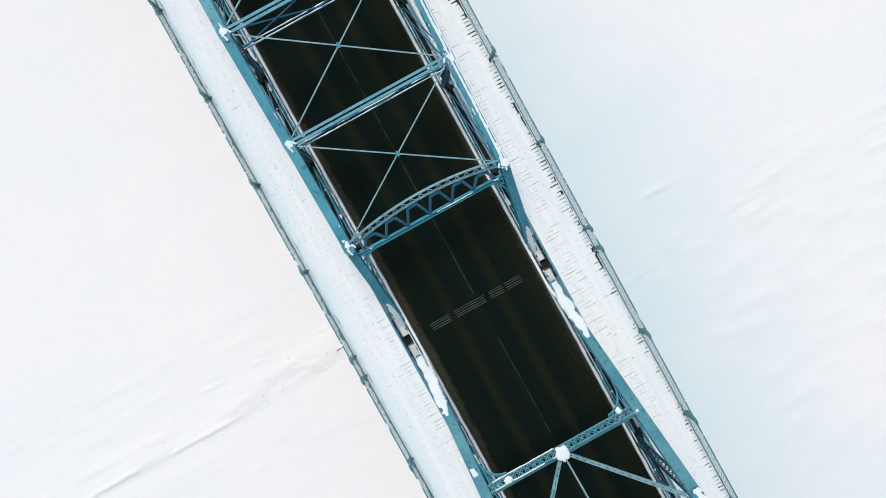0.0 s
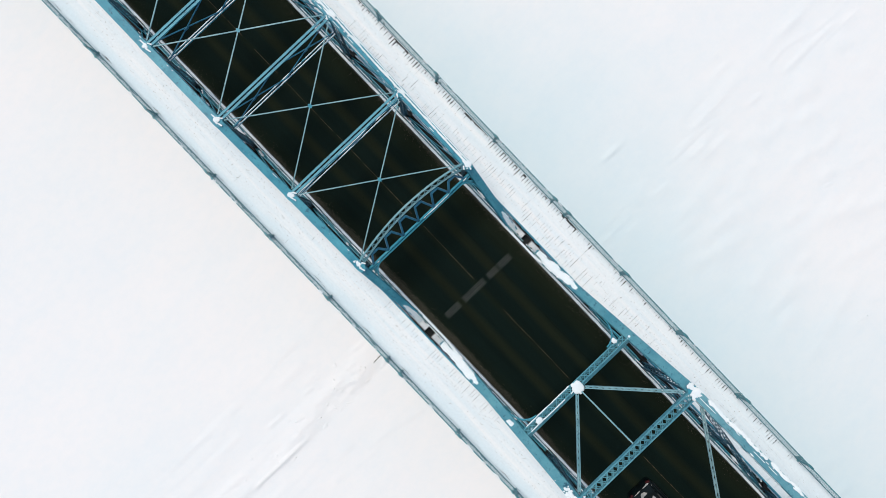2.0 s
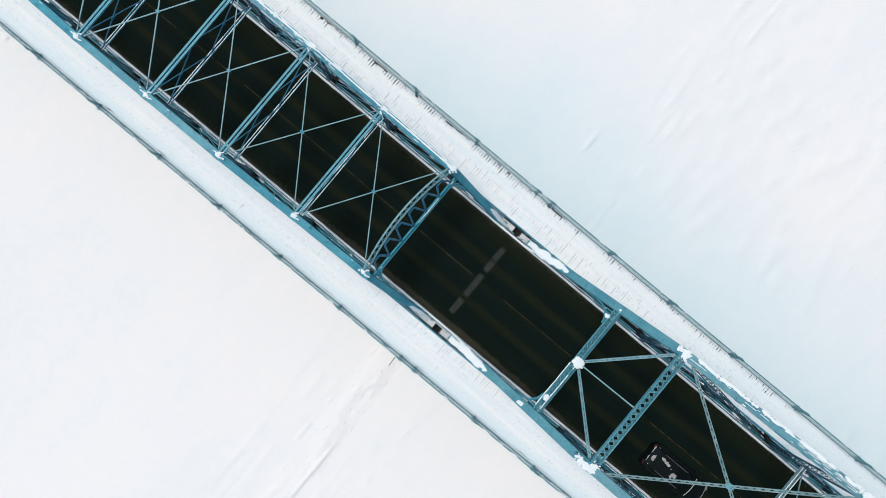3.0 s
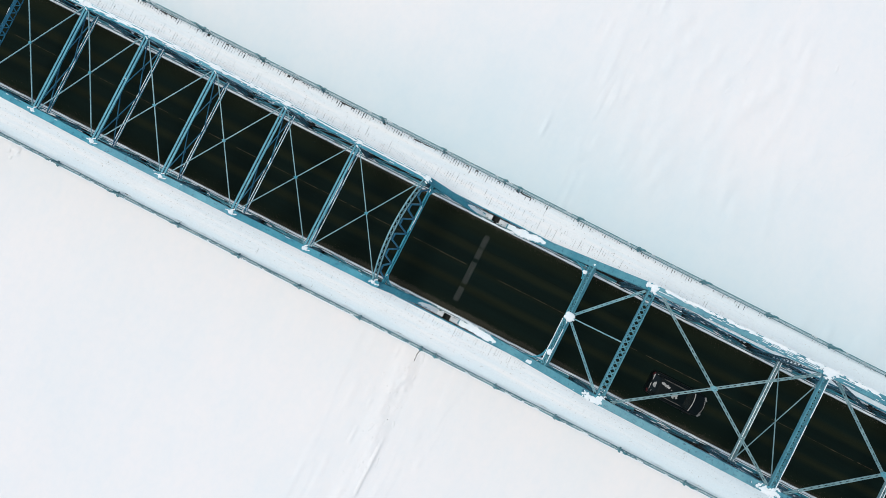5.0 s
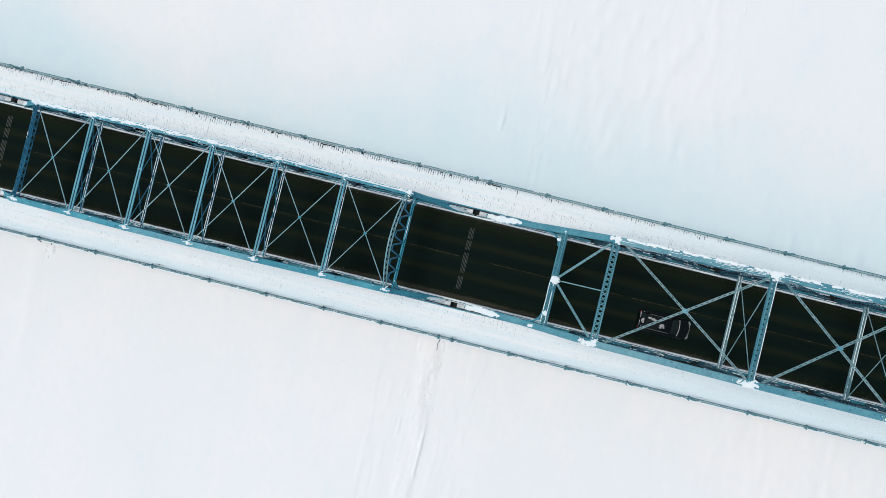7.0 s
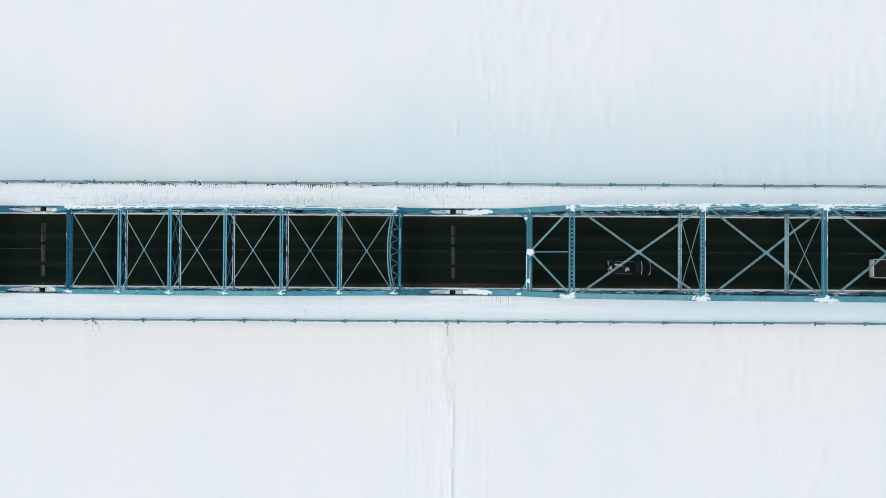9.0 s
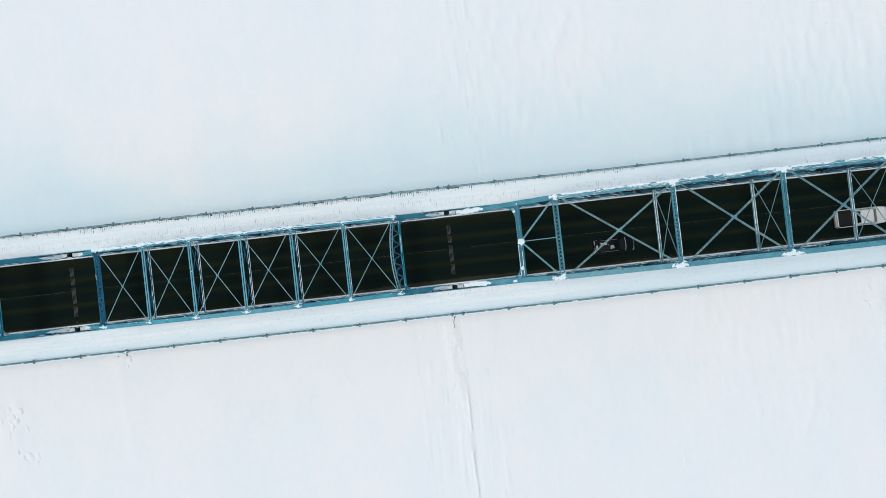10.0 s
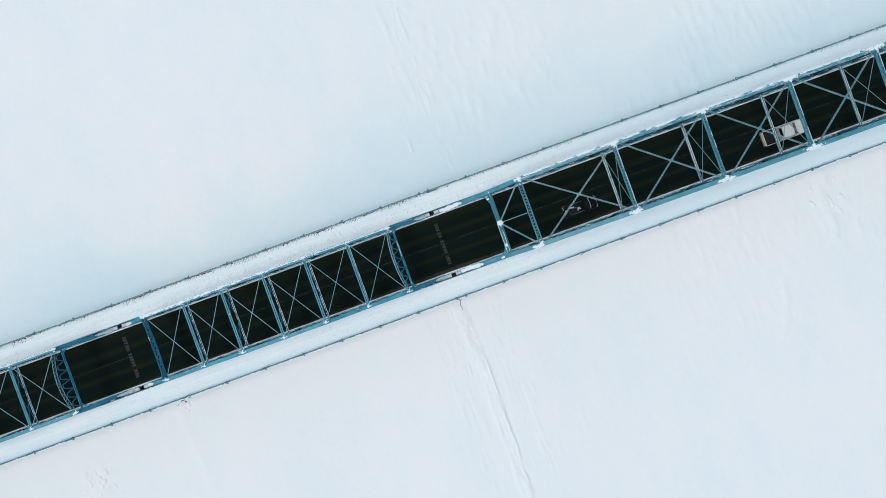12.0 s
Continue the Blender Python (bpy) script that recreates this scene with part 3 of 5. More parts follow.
def floor_beam(parent, x, dark=DARK):
    b = Build()
    b.box(x - 0.02, x + 0.02, -TRUSS_Y, TRUSS_Y, -1.2, -0.8)
    for z in (-1.22, -0.8):
        b.box(x - 0.16, x + 0.16, -TRUSS_Y, TRUSS_Y, z, z + 0.02)
    for s in (-1, 1):
        b.hexa([(x - 0.05, s * 4.1, -1.2), (x + 0.05, s * 4.1, -1.2), (x + 0.05, s * 7.1, -0.35), (x - 0.05, s * 7.1, -0.35),
                (x - 0.05, s * 4.1, -0.2), (x + 0.05, s * 4.1, -0.2), (x + 0.05, s * 7.1, -0.12), (x - 0.05, s * 7.1, -0.12)])
        b.box(x - 0.24, x + 0.24, min(s * 3.862, s * 4.4), max(s * 3.862, s * 4.4), -0.15, -0.1)
    part("floor_beam", b, dark, parent, "dark steel floor beam with walkway brackets")


def arch_portal(parent, x0, z0, out, slope, y=TRUSS_Y - 0.22):
    """Portal with a bowed laced top, a straight lower chord and zigzag webs, in the end posts' slope.
    out: +1 when the end post comes down towards +x."""
    at = lambda v, w: Vector((x0 + out * w, v, z0 - w * slope))
    nrm = Vector((out * slope, 0, 1)).normalized()
    top = lambda v: at(v, -0.06 - 0.42 * (1 - (v / y) ** 2))
    low = 0.51
    # shade painted into the far portal, highlights into the near arch
    arch_paint, low_paint = (PAINT_FADED, PAINT) if out > 0 else (PAINT_SHADE_BLUE, PAINT_SHADE_BLUE)
    n = 14
    arch = None
    for s in (-1, 1):
        b = Build()
        ring = []
        for i in range(n + 1):
            v = -y + 2 * y * i / n
            p = top(v)
            d = (top(v + 0.05) - top(v - 0.05)).normalized()
            sv = d.cross(nrm).normalized()
            m = p + sv * s * 0.17
            ring.append([m + sv * 0.018 + nrm * 0.06, m - sv * 0.018 + nrm * 0.06, m - sv * 0.018 - nrm * 0.06, m + sv * 0.018 - nrm * 0.06])
        for r in ring:
            b.v += [tuple(q) for q in r]
        for i in range(n):
            for j in range(4):
                b.f.append((4 * i + j, 4 * i + (j + 1) % 4, 4 * i + 4 + (j + 1) % 4, 4 * i + 4 + j))
        b.f += [(0, 1, 2, 3), (4 * n + 3, 4 * n + 2, 4 * n + 1, 4 * n)]
        arch = part("arched_chord", b, arch_paint, parent)
    m = 34
    for i in range(m):
        v0, v1 = -y + 2 * y * i / m, -y + 2 * y * (i + 1) / m
        p, q = top(v0), top(v1)
        sv = (q - p).normalized().cross(nrm).normalized() * 0.15 * (1 if i % 2 else -1)
        lace = Build()
        lace.bar(p - sv + nrm * 0.07, q + sv + nrm * 0.065, 0.042, 0.014, nrm)
        part("lacing_bar", lace, arch_paint, arch)
    b = Build()
    for s in (-1, 1):
        b.bar(at(-y, low), at(y, low), 0.07, 0.12, nrm, side=s * 0.09)
    b.bar(at(-y, low), at(y, low), 0.1, 0.02, nrm, lift=-0.05)
    part("lower_chord", b, low_paint, parent)
    if out < 0:
        b = Build()
        deep = 0.44
        for s in (-1, 1):
            b.bar(at(-y, low), at(y, low), 0.06, 0.06, nrm, side=s * 0.09, lift=-deep)
            for i in range(26):
                va, vb = -y + 2 * y * i / 26, -y + 2 * y * (i + 1) / 26
                p, q = at(va, low + s * 0.1), at(vb, low + s * 0.1)
                p, q = (p, q - nrm * deep) if i % 2 else (p - nrm * deep, q)
                b.bar(p, q, 0.02, 0.07, nrm)
        part("lower_box", b, PAINT_SHADE_BLUE, parent)
    k = 6
    for i in range(k):
        v0, v1 = -y + 0.35 + (2 * y - 0.7) * i / k, -y + 0.35 + (2 * y - 0.7) * (i + 1) / k
        vm = (v0 + v1) / 2
        b = Build()
        p0, p1, p2 = at(v0, low - 0.08), top(vm) + Vector((out * 0.24, 0, -0.24 * slope)), at(v1, low - 0.08)
        flat0, flat1 = p1 + Vector((0, -0.22, 0)), p1 + Vector((0, 0.22, 0))
        b.bar(p0, flat0, 0.1, 0.1, nrm)
        b.bar(flat0, flat1, 0.1, 0.1, nrm)
        b.bar(flat1, p2, 0.1, 0.1, nrm)
        part("web_bar", b, PAINT_SHADE_BLUE, parent)
    for s in (-1, 1):
        b = Build()
        r = 0.85
        arc = [at(s * (y - r * (1 - math.sin(a))), low + r * (1 - math.cos(a)) + 0.03) for a in [math.pi / 2 * i / 6 for i in range(7)]]
        for p, q in zip(arc, arc[1:]):
            b.bar(p, q, 0.07, 0.14, nrm)
        b.bar(at(s * (y - 0.05), low + 0.35), at(s * (y - 0.42), low + 0.02), 0.06, 0.08, nrm)
        part("knee_brace", b, PAINT, parent)


def end_post(parent, a, c, wide, deep, mat=PAINT):
    b = Build()
    chord_box(b, a, c, wide, deep)
    part("end_post", b, mat, parent)


def small_span(x_right):
    """Through truss of eight panels with a bowed top chord and arched portals."""
    t = thing("truss_span", "teal painted riveted steel truss span with arched portals", "bridge span", "bridge spans", place=(x_right, 0, 0))
    xs = [-(5.7 + 5.15 * k) for k in range(7)]
    zs = [5.7, 6.5, 7.65, 7.8, 7.65, 6.5, 5.7]
    xe0, xe1 = -0.8, -LEFT_L + 0.8
    bot = [xe0] + xs + [xe1]
    for s in (-1, 1):
        y = s * TRUSS_Y
        end_post(t, (xe0, y, -0.38), (xs[0], y, zs[0]), 0.43, 0.36)
        end_post(t, (xe1, y, -0.38), (xs[-1], y, zs[-1]), 0.43, 0.36)
        for k in range(6):
            b = Build()
            chord_box(b, (xs[k], y, zs[k]), (xs[k + 1], y, zs[k + 1]), 0.43, 0.36)
            part("top_chord", b, PAINT, t)
        b = Build()
        bottom_chord(b, xe1, xe0, y, bot)
        part("bottom_chord", b, PAINT, t)
        for k in range(7):
            vertical(t, xs[k], y, -0.3, zs[k] - 0.15, 0.3 if k not in (0, 6) else 0.2)
            gusset(t, xs[k], y, zs[k], 0.235, 0.0 if k == 3 else (0.1 if k > 3 else -0.1))
            b = Build()
            b.plate((xs[k], y + 0.17, -0.1), (1, 0, 0), (0, 0, 1), 0.02, [(-0.5, -0.5), (0.5, -0.5), (0.35, 0.45), (-0.35, 0.45)])
            b.plate((xs[k], y - 0.17, -0.1), (1, 0, 0), (0, 0, 1), 0.02, [(-0.5, -0.5), (0.5, -0.5), (0.35, 0.45), (-0.35, 0.45)])
            part("base_plate", b, DARK, t)
        for k in range(6):
            a, c = ((xs[k], y, zs[k] - 0.1), (xs[k + 1], y, -0.35)) if k < 3 else ((xs[k + 1], y, zs[k + 1] - 0.1), (xs[k], y, -0.35))
            diagonal(t, a, c, 0.14)
            if k in (2, 3):
                a, c = ((xs[k + 1], y, zs[k + 1] - 0.1), (xs[k], y, -0.35)) if k < 3 else ((xs[k], y, zs[k] - 0.1), (xs[k + 1], y, -0.35))
                diagonal(t, a, c, 0.08)
    for k in range(1, 6):
        sway_frame(t, xs[k], zs[k] + 0.05, 5.1, 0.34, False)
    for k in range(6):
        d = 0.22 * (1 if xs[k] > xs[k + 1] else -1)
        flat_x(t, xs[k] - d, xs[k + 1] + d, zs[k] + 0.12, zs[k + 1] + 0.12, TRUSS_Y - 0.3, 0.06)
    slope = (zs[0] + 0.38) / (xe0 - xs[0])
    arch_portal(t, xs[0], zs[0] + 0.1, 1, slope)
    arch_portal(t, xs[-1], zs[-1] + 0.1, -1, slope)
    for x in bot:
        floor_beam(t, x)
    return t, xs, zs


def big_span():
    """Long high truss with wide laced struts and subdivided panels."""
    t = thing("truss_span", "tall teal riveted truss span with latticed struts", "bridge span", "bridge spans")
    n, q, b0 = 9, 10.3, 10.65
    xs = [b0] + [21.75 + q * k for k in range(n - 2)] + [21.75 + q * (n - 3) + 11.1]
    zs = [8.8, 11.0, 11.8, 11.9, 11.9, 11.9, 11.8, 11.0, 8.8]
    xe0, xe1 = 0.8, xs[-1] + b0 - 0.8
    bot = [xe0, 5.6] + sorted(xs + [(u + v) / 2 for u, v in zip(xs, xs[1:])]) + [xe1 - 4.8, xe1]
    for s in (-1, 1):
        y = s * TRUSS_Y
        end_post(t, (xe0, y, -0.38), (xs[0], y, zs[0]), 0.5, 0.42, PAINT_GREY)
        end_post(t, (xe1, y, -0.38), (xs[-1], y, zs[-1]), 0.5, 0.42, PAINT_GREY)
        for k in range(n - 1):
            b = Build()
            chord_box(b, (xs[k], y, zs[k]), (xs[k + 1], y, zs[k + 1]), 0.5, 0.42)
            part("top_chord", b, PAINT_GREY, t)
        b = Build()
        bottom_chord(b, xe0, xe1, y, bot)
        part("bottom_chord", b, PAINT, t)
        for k in range(n):
            vertical(t, xs[k], y, -0.3, zs[k] - 0.2, 0.36)
            gusset(t, xs[k], y, zs[k], 0.28)
        for k in range(n - 1):
            xm = (xs[k] + xs[k + 1]) / 2
            hi, lo = (k, k + 1) if k < n // 2 else (k + 1, k)
            zm = (zs[hi] - 0.35) / 2
            b = Build()
            laced(b, (xs[hi], y, zs[hi] - 0.1), (xs[lo], y, -0.35), 0.28, 0.13, 0.55, (0, 0, 1), flange=0.035, flat=0.03)
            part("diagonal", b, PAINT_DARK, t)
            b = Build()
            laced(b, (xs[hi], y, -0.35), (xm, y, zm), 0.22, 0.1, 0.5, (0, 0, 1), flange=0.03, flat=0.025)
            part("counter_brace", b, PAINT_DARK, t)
            vertical(t, xm, y, -0.3, zm, 0.24)
        for xb in bot[1:-1]:
            b = Build()
            for o in (-0.17, 0.17):
                b.plate((xb, y + o, -0.1), (1, 0, 0), (0, 0, 1), 0.02, [(-0.55, -0.5), (0.55, -0.5), (0.35, 0.5), (-0.35, 0.5)])
            part("base_plate", b, DARK, t)
        for ex, sg in ((xe0, 1), (xe1, -1)):
            b = Build()
            b.bar((ex + sg * 5.0, y, 3.85), (ex + sg * 5.0, y, -0.35), 0.14, 0.14, (0, 1, 0))
            part("hanger", b, PAINT, t)
    for k in range(n):
        wide = 0.52 if k in (0, n - 1) else 0.4
        sway_frame(t, xs[k], zs[k] + 0.05, None if k in (0, n - 1) else 5.05, wide, True)
    for k in range(n - 1):
        flat_x(t, xs[k] + 0.75, xs[k + 1] - 0.35, zs[k] + 0.15, zs[k + 1] + 0.15, TRUSS_Y - 0.25, 0.165, 0.1, flat=False, mat=PAINT_PALE)
    # portal: latticed box strut across the end posts, curved knees, bracing up to the first top strut
    slope = (zs[0] + 0.38) / (xs[0] - xe0)
    for ex, sg, xt in ((xe0, 1, xs[0]), (xe1, -1, xs[-1])):
        xp, zp, y = ex + sg * 6.4, -0.38 + 6.4 * slope, TRUSS_Y - 0.25
        nrm = Vector((-sg * slope, 0, 1)).normalized()
        b = Build()
        laced(b, (xp, -y, zp), (xp, y, zp), 0.43, 0.34, 0.36, nrm, flange=0.07, flat=0.045)
        part("portal_strut", b, PAINT_GREY, t)
        for s in (-1, 1):
            b = Build()
            r = 1.05
            arc = [Vector((xp - sg * (0.25 + r * (1 - math.cos(a))), s * (y - r * (1 - math.sin(a))), zp - slope * (0.25 + r * (1 - math.cos(a))))) for a in [math.pi / 2 * i / 7 for i in range(8)]]
            for p0, p1 in zip(arc, arc[1:]):
                b.bar(p0, p1, 0.07, 0.22, nrm)
            part("knee_brace", b, PAINT, t)
            b = Build()
            for i in range(4):
                a = math.pi / 2 * (i + 1) / 6
                p0 = Vector((xp - sg * (0.25 + r * (1 - math.cos(a))), s * (y - r * (1 - math.sin(a))), zp - slope * (0.25 + r * (1 - math.cos(a)))))
                p1 = Vector((xp - sg * 0.2, s * (y - r * 0.9 + i * 0.26), zp))
                b.bar(p0, p1, 0.05, 0.05, nrm)
            part("knee_lacing", b, PAINT, t)
            b = Build()
            laced(b, (xp + sg * 0.3, s * 0.3, zp + 0.25), (xt - sg * 0.35, s * (y - 0.1), zs[0] - 0.05), 0.16, 0.16, 0.36, flange=0.045, flat=0.035)
            part("portal_brace", b, PAINT_FADED, t)
        b = Build()
        b.bar((xp + sg * 0.3, 0, zp + 0.25), (xt - sg * 0.3, 0, zs[0] + 0.1), 0.075, 0.08)
        part("portal_brace", b, PAINT_FADED, t)
    for x in bot:
        floor_beam(t, x)
    return t, xs, zs, xe1


span, LXS, LZS = small_span(0.0)
copy_thing(span, pose(-LEFT_L, 0, 0))
big, RXS, RZS, R_END = big_span()
# ---- footways ----
POSTS = [-(0.7 + 5.2 * k) for k in range(17)][::-1] + [0.5, 5.6, 10.7, 16.2, 21.7] + [26.95 + 5.2 * k for k in range(15)]
PLANK = 0.205
rng = random.Random(11)


def plank_mesh():
    b = Build()
    b.hexa([(-0.097, -1.19, 0), (0.097, -1.19, 0), (0.097, 1.19, 0), (-0.097, 1.19, 0),
            (-0.09, -1.19, 0.06), (0.09, -1.19, 0.06), (0.09, 1.19, 0.06), (-0.09, 1.19, 0.06)])
    return b.mesh("plank", WOOD)


PLANK_MESH = plank_mesh()
WALK_MID = (WALK_IN + WALK_OUT) / 2


def footway(side):
    y_lo, y_hi = sorted((side * WALK_IN, side * WALK_OUT))
    base = Build()
    for yy in (y_lo + 0.15, (y_lo + y_hi) / 2, y_hi - 0.15):
        base.box(X_MIN, X_MAX, yy - 0.08, yy + 0.08, -0.16, 0.03)
    deck = tagged(new("pavement", base.mesh("pavement", DARK)), "timber plank footway covered with trodden snow", "footway", "footways", "structure")
    rest = Build()
    i0, i1 = int(X_MIN / PLANK) + 1, int(X_MAX / PLANK) - 1
    for i in range(i0, i1):
        x = i * PLANK
        if -31.0 < x < 30.0:
            ob = part("plank", PLANK_MESH, WOOD, deck)
            ob.location = (x + PLANK / 2, side * WALK_MID, 0.035 + 0.006 * rng.random())
        else:
            rest.box(x + 0.006, x + PLANK - 0.006, y_lo + 0.015, y_hi - 0.015, 0.036, 0.097)
    tagged(part("far_planks", rest, WOOD, deck), kind="stuff")
    if side < 0:
        edge = Build()
        edge.box(X_MIN, X_MAX, -7.36, -7.10, -0.05, -0.03)
        edge.box(X_MIN, X_MAX, -7.16, -7.13, -0.3, -0.05)
        part("edge_beam", edge, PAINT_DARK, deck, "dull blue-grey steel edge beam")
    return i0, i1


def footway_snow(side, i0, i1):
    """Trodden snow on the planks, cracked open along the joints between them in tapering slits."""
    b = Build()
    cells = 40
    far = side > 0
    reach = WALK_OUT - WALK_IN - 0.04

    def z(x, y):
        return 0.135 + 0.03 * smooth_noise(x * 0.5, y * 1.7, 3 + side) + 0.014 * smooth_noise(x * 3.1, y * 3.3, 8)

    @functools.lru_cache(maxsize=None)
    def joint(i):
        """What sets the joint i apart: its zone, and where its slits lie, as shares of the width from the truss outwards."""
        x, r = i * PLANK, random.Random(i * 7 + side)
        zone = smooth_noise(x * 0.13, 4.0, 20.0 + side) + 0.4 * smooth_noise(x * 0.6, 2.0, 22.0)
        inner = 0.36 + 0.1 * smooth_noise(x * 0.09, 1.0, 41.0) + r.gauss(0, 0.07)
        second = 0.13 + r.gauss(0, 0.05)
        bare = 0.85 + 0.20 * smooth_noise(x * 0.19, 0.0, 44.0) + 0.12 * smooth_noise(x * 1.1, 0.0, 45.0) + 0.08 * min(1, max(0, (x - 1) / 6)) + r.uniform(-0.06, 0.06)
        return zone, inner, second, bare, r.uniform(0.04, 0.22), r.uniform(0.2, 1.0), r.random(), r.random()

    def width(i, v):
        """Half the slit at the joint i, at the share v of the footway's width."""
        zone, inner, second, bare, half, strong, pick, pick2 = joint(i)
        x = i * PLANK
        w = 0.0
        if far:
            if zone > -0.32 and pick < 0.88:
                w = max(w, 0.012 * strong * min(1.0, 2.5 * (1 - abs(v - inner) / half)))
            if zone > -0.06 and pick2 < 0.75:
                w = max(w, 0.0105 * strong * min(1.0, 2.5 * (1 - abs(v - second) / (half * 0.7))))
            if v > bare:
                w = max(w, (0.012 + 0.045 * strong * pick2) * min(1.0, (v - bare) / 0.05) * (0.75 + 0.8 * smooth_noise(i * 3.3, v * 26, 50.0)))
        else:
            if abs(x - 0.8) < 5.5 + 2 * pick and pick < 0.8:
                w = max(w, 0.011 * strong * min(1.0, 2.5 * (1 - abs(v - 0.1 - 0.08 * pick2) / (half * 0.9))))
            if zone > 0.1 and pick < 0.4:
                w = max(w, 0.007 * strong * min(1.0, 2.5 * (1 - abs(v - inner) / (half * 0.5))))
        mark = smooth_noise(i * 0.83, v * 6.0, 31.0 + side)
        if mark > 0.42:
            w = max(w, 0.008 * strong * min(1.0, (mark - 0.42) * 12))
        return w if w > 0.0015 else 0.0

    def outer(i):
        x = i * PLANK
        if far:
            bite = max(0.0, 0.25 + smooth_noise(x * 0.45, 2.0, 61.0) + 0.9 * smooth_noise(i * 0.77, 1.0, 62.0))
            return 1.02 - (0.1 - 0.06 * min(1, max(0, x - 1))) * min(1.5, bite)
        return 1.02 + 0.05 * smooth_noise(x * 0.9, 2.0, 63.0)

    for i in range(i0, i1):
        near = -64 < i * PLANK < 68
        n = cells if near else 1
        top = min(1.02, outer(i)) if near else 1.0
        ring = []
        for c in range(n + 1):
            v = top * c / n
            lo, hi = (width(i, v), width(i + 1, v)) if near else (0.0, 0.0)
            y = side * (WALK_IN + 0.02 + v * reach)
            ring.append((i * PLANK + lo, (i + 1) * PLANK - hi, y, lo, hi))
        for (xa, xb, y0, l0, h0), (xc, xd, y1, l1, h1) in zip(ring, ring[1:]):
            k = len(b.v)
            b.v += [(xa, y0, z(xa, y0)), (xb, y0, z(xb, y0)), (xd, y1, z(xd, y1)), (xc, y1, z(xc, y1))]
            b.f.append((k, k + 1, k + 2, k + 3) if side > 0 else (k + 3, k + 2, k + 1, k))
            for p, q, wide in (((xa, y0), (xc, y1), l0 + l1), ((xd, y1), (xb, y0), h0 + h1)):
                if wide:
                    m = len(b.v)
                    b.v += [(*p, z(*p)), (*q, z(*q)), (*q, 0.09), (*p, 0.09)]
                    b.f.append((m, m + 1, m + 2, m + 3))
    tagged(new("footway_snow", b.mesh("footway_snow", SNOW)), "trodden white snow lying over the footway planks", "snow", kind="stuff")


for side in (-1, 1):
    footway_snow(side, *footway(side))


def edge_snow():
    """Snow caught on the edge beam outside the downstream fence, broken away in ragged bites next to the fence."""
    b = Build()
    step, r = 0.05, random.Random(5)
    n = int((X_MAX - X_MIN) / step)
    last = None
    for i in range(n):
        x = X_MIN + i * step
        sag = abs(math.sin((x + 0.7) * math.pi / 5.2 + 0.5 * smooth_noise(x * 0.2, 1.0, 71.0)))
        w = 0.07 * sag * (1 + 0.9 * smooth_noise(x * 0.4, 2.0, 72.0)) + 0.12 * smooth_noise(x * 1.3, 3.0, 73.0) + 0.09 * smooth_noise(x * 4.0, 4.0, 74.0) + r.uniform(-0.03, 0.03)
        w = min(0.22, max(-0.01, w))
        row = [(x, -7.115 - w, -0.035), (x, -7.125 - w, 0.0), (x, -7.38, 0.01), (x, -7.40, -0.035)]
        k = len(b.v)
        b.v += row
        if last is not None:
            for j in range(4):
                b.f.append((last + j, last + (j + 1) % 4, k + (j + 1) % 4, k + j))
        last = k
    tagged(new("edge_snow", b.mesh("edge_snow", SNOW_DRIFT)), "ragged snow lying on the footway's outer edge beam", "snow", kind="stuff")


edge_snow()

# ---- outer fences ----
PANELS = {}


def wire_panel(length):
    key = round(length, 2)
    if key not in PANELS:
        b = Build()
        h, step, r = 1.4, 0.22, 0.007
        n = int((length + h) / step)
        for s in (1, -1):
            for i in range(n):
                t0 = -h + i * step + 0.02
                a0, a1 = max(0.0, t0), min(length, t0 + h)
                if a1 - a0 < 0.05:
                    continue
                z0, z1 = (a0 - t0, a1 - t0) if s > 0 else (h - (a0 - t0), h - (a1 - t0))
                b.bar((a0, s * 0.006, 0.2 + z0), (a1, s * 0.006, 0.2 + z1), r * 2, r, (0, 1, 0))
        PANELS[key] = b.mesh("wire_panel", WIRE)
    return PANELS[key]


def post_mesh(side):
    b = Build()
    b.box(-0.05, 0.05, -0.05, 0.05, -0.15, 1.72)
    b.box(-0.075, 0.075, -0.075, 0.075, 1.72, 1.75)
    b.bar((0.03, -side * 0.12, 0.17), (0.03, side * 0.3, 0.17), 0.1, 0.1)
    b.bar((-0.05, side * 0.2, 0.14), (0.12, side * 0.29, 0.14), 0.12, 0.1)
    b.hexa([(-0.12, -0.08, 0.06), (0.12, -0.08, 0.06), (0.12, 0.08, 0.06), (-0.12, 0.08, 0.06), (-0.1, -0.06, 0.09), (0.1, -0.06, 0.09), (0.1, 0.06, 0.09), (-0.1, 0.06, 0.09)])
    b.bar((0, side * 0.05, 1.3), (0, side * 0.18, -0.1), 0.07, 0.06, (1, 0, 0))
    b.bar((0, side * 0.0, -0.1), (0, side * 0.18, -0.1), 0.1, 0.08)
    b.bar((-0.2, 0, 1.65), (0.2, 0, 1.65), 0.12, 0.12)
    return b.mesh("post", PAINT_FENCE)


def fence_y(side):
    return 6.95 if side > 0 else -7.09


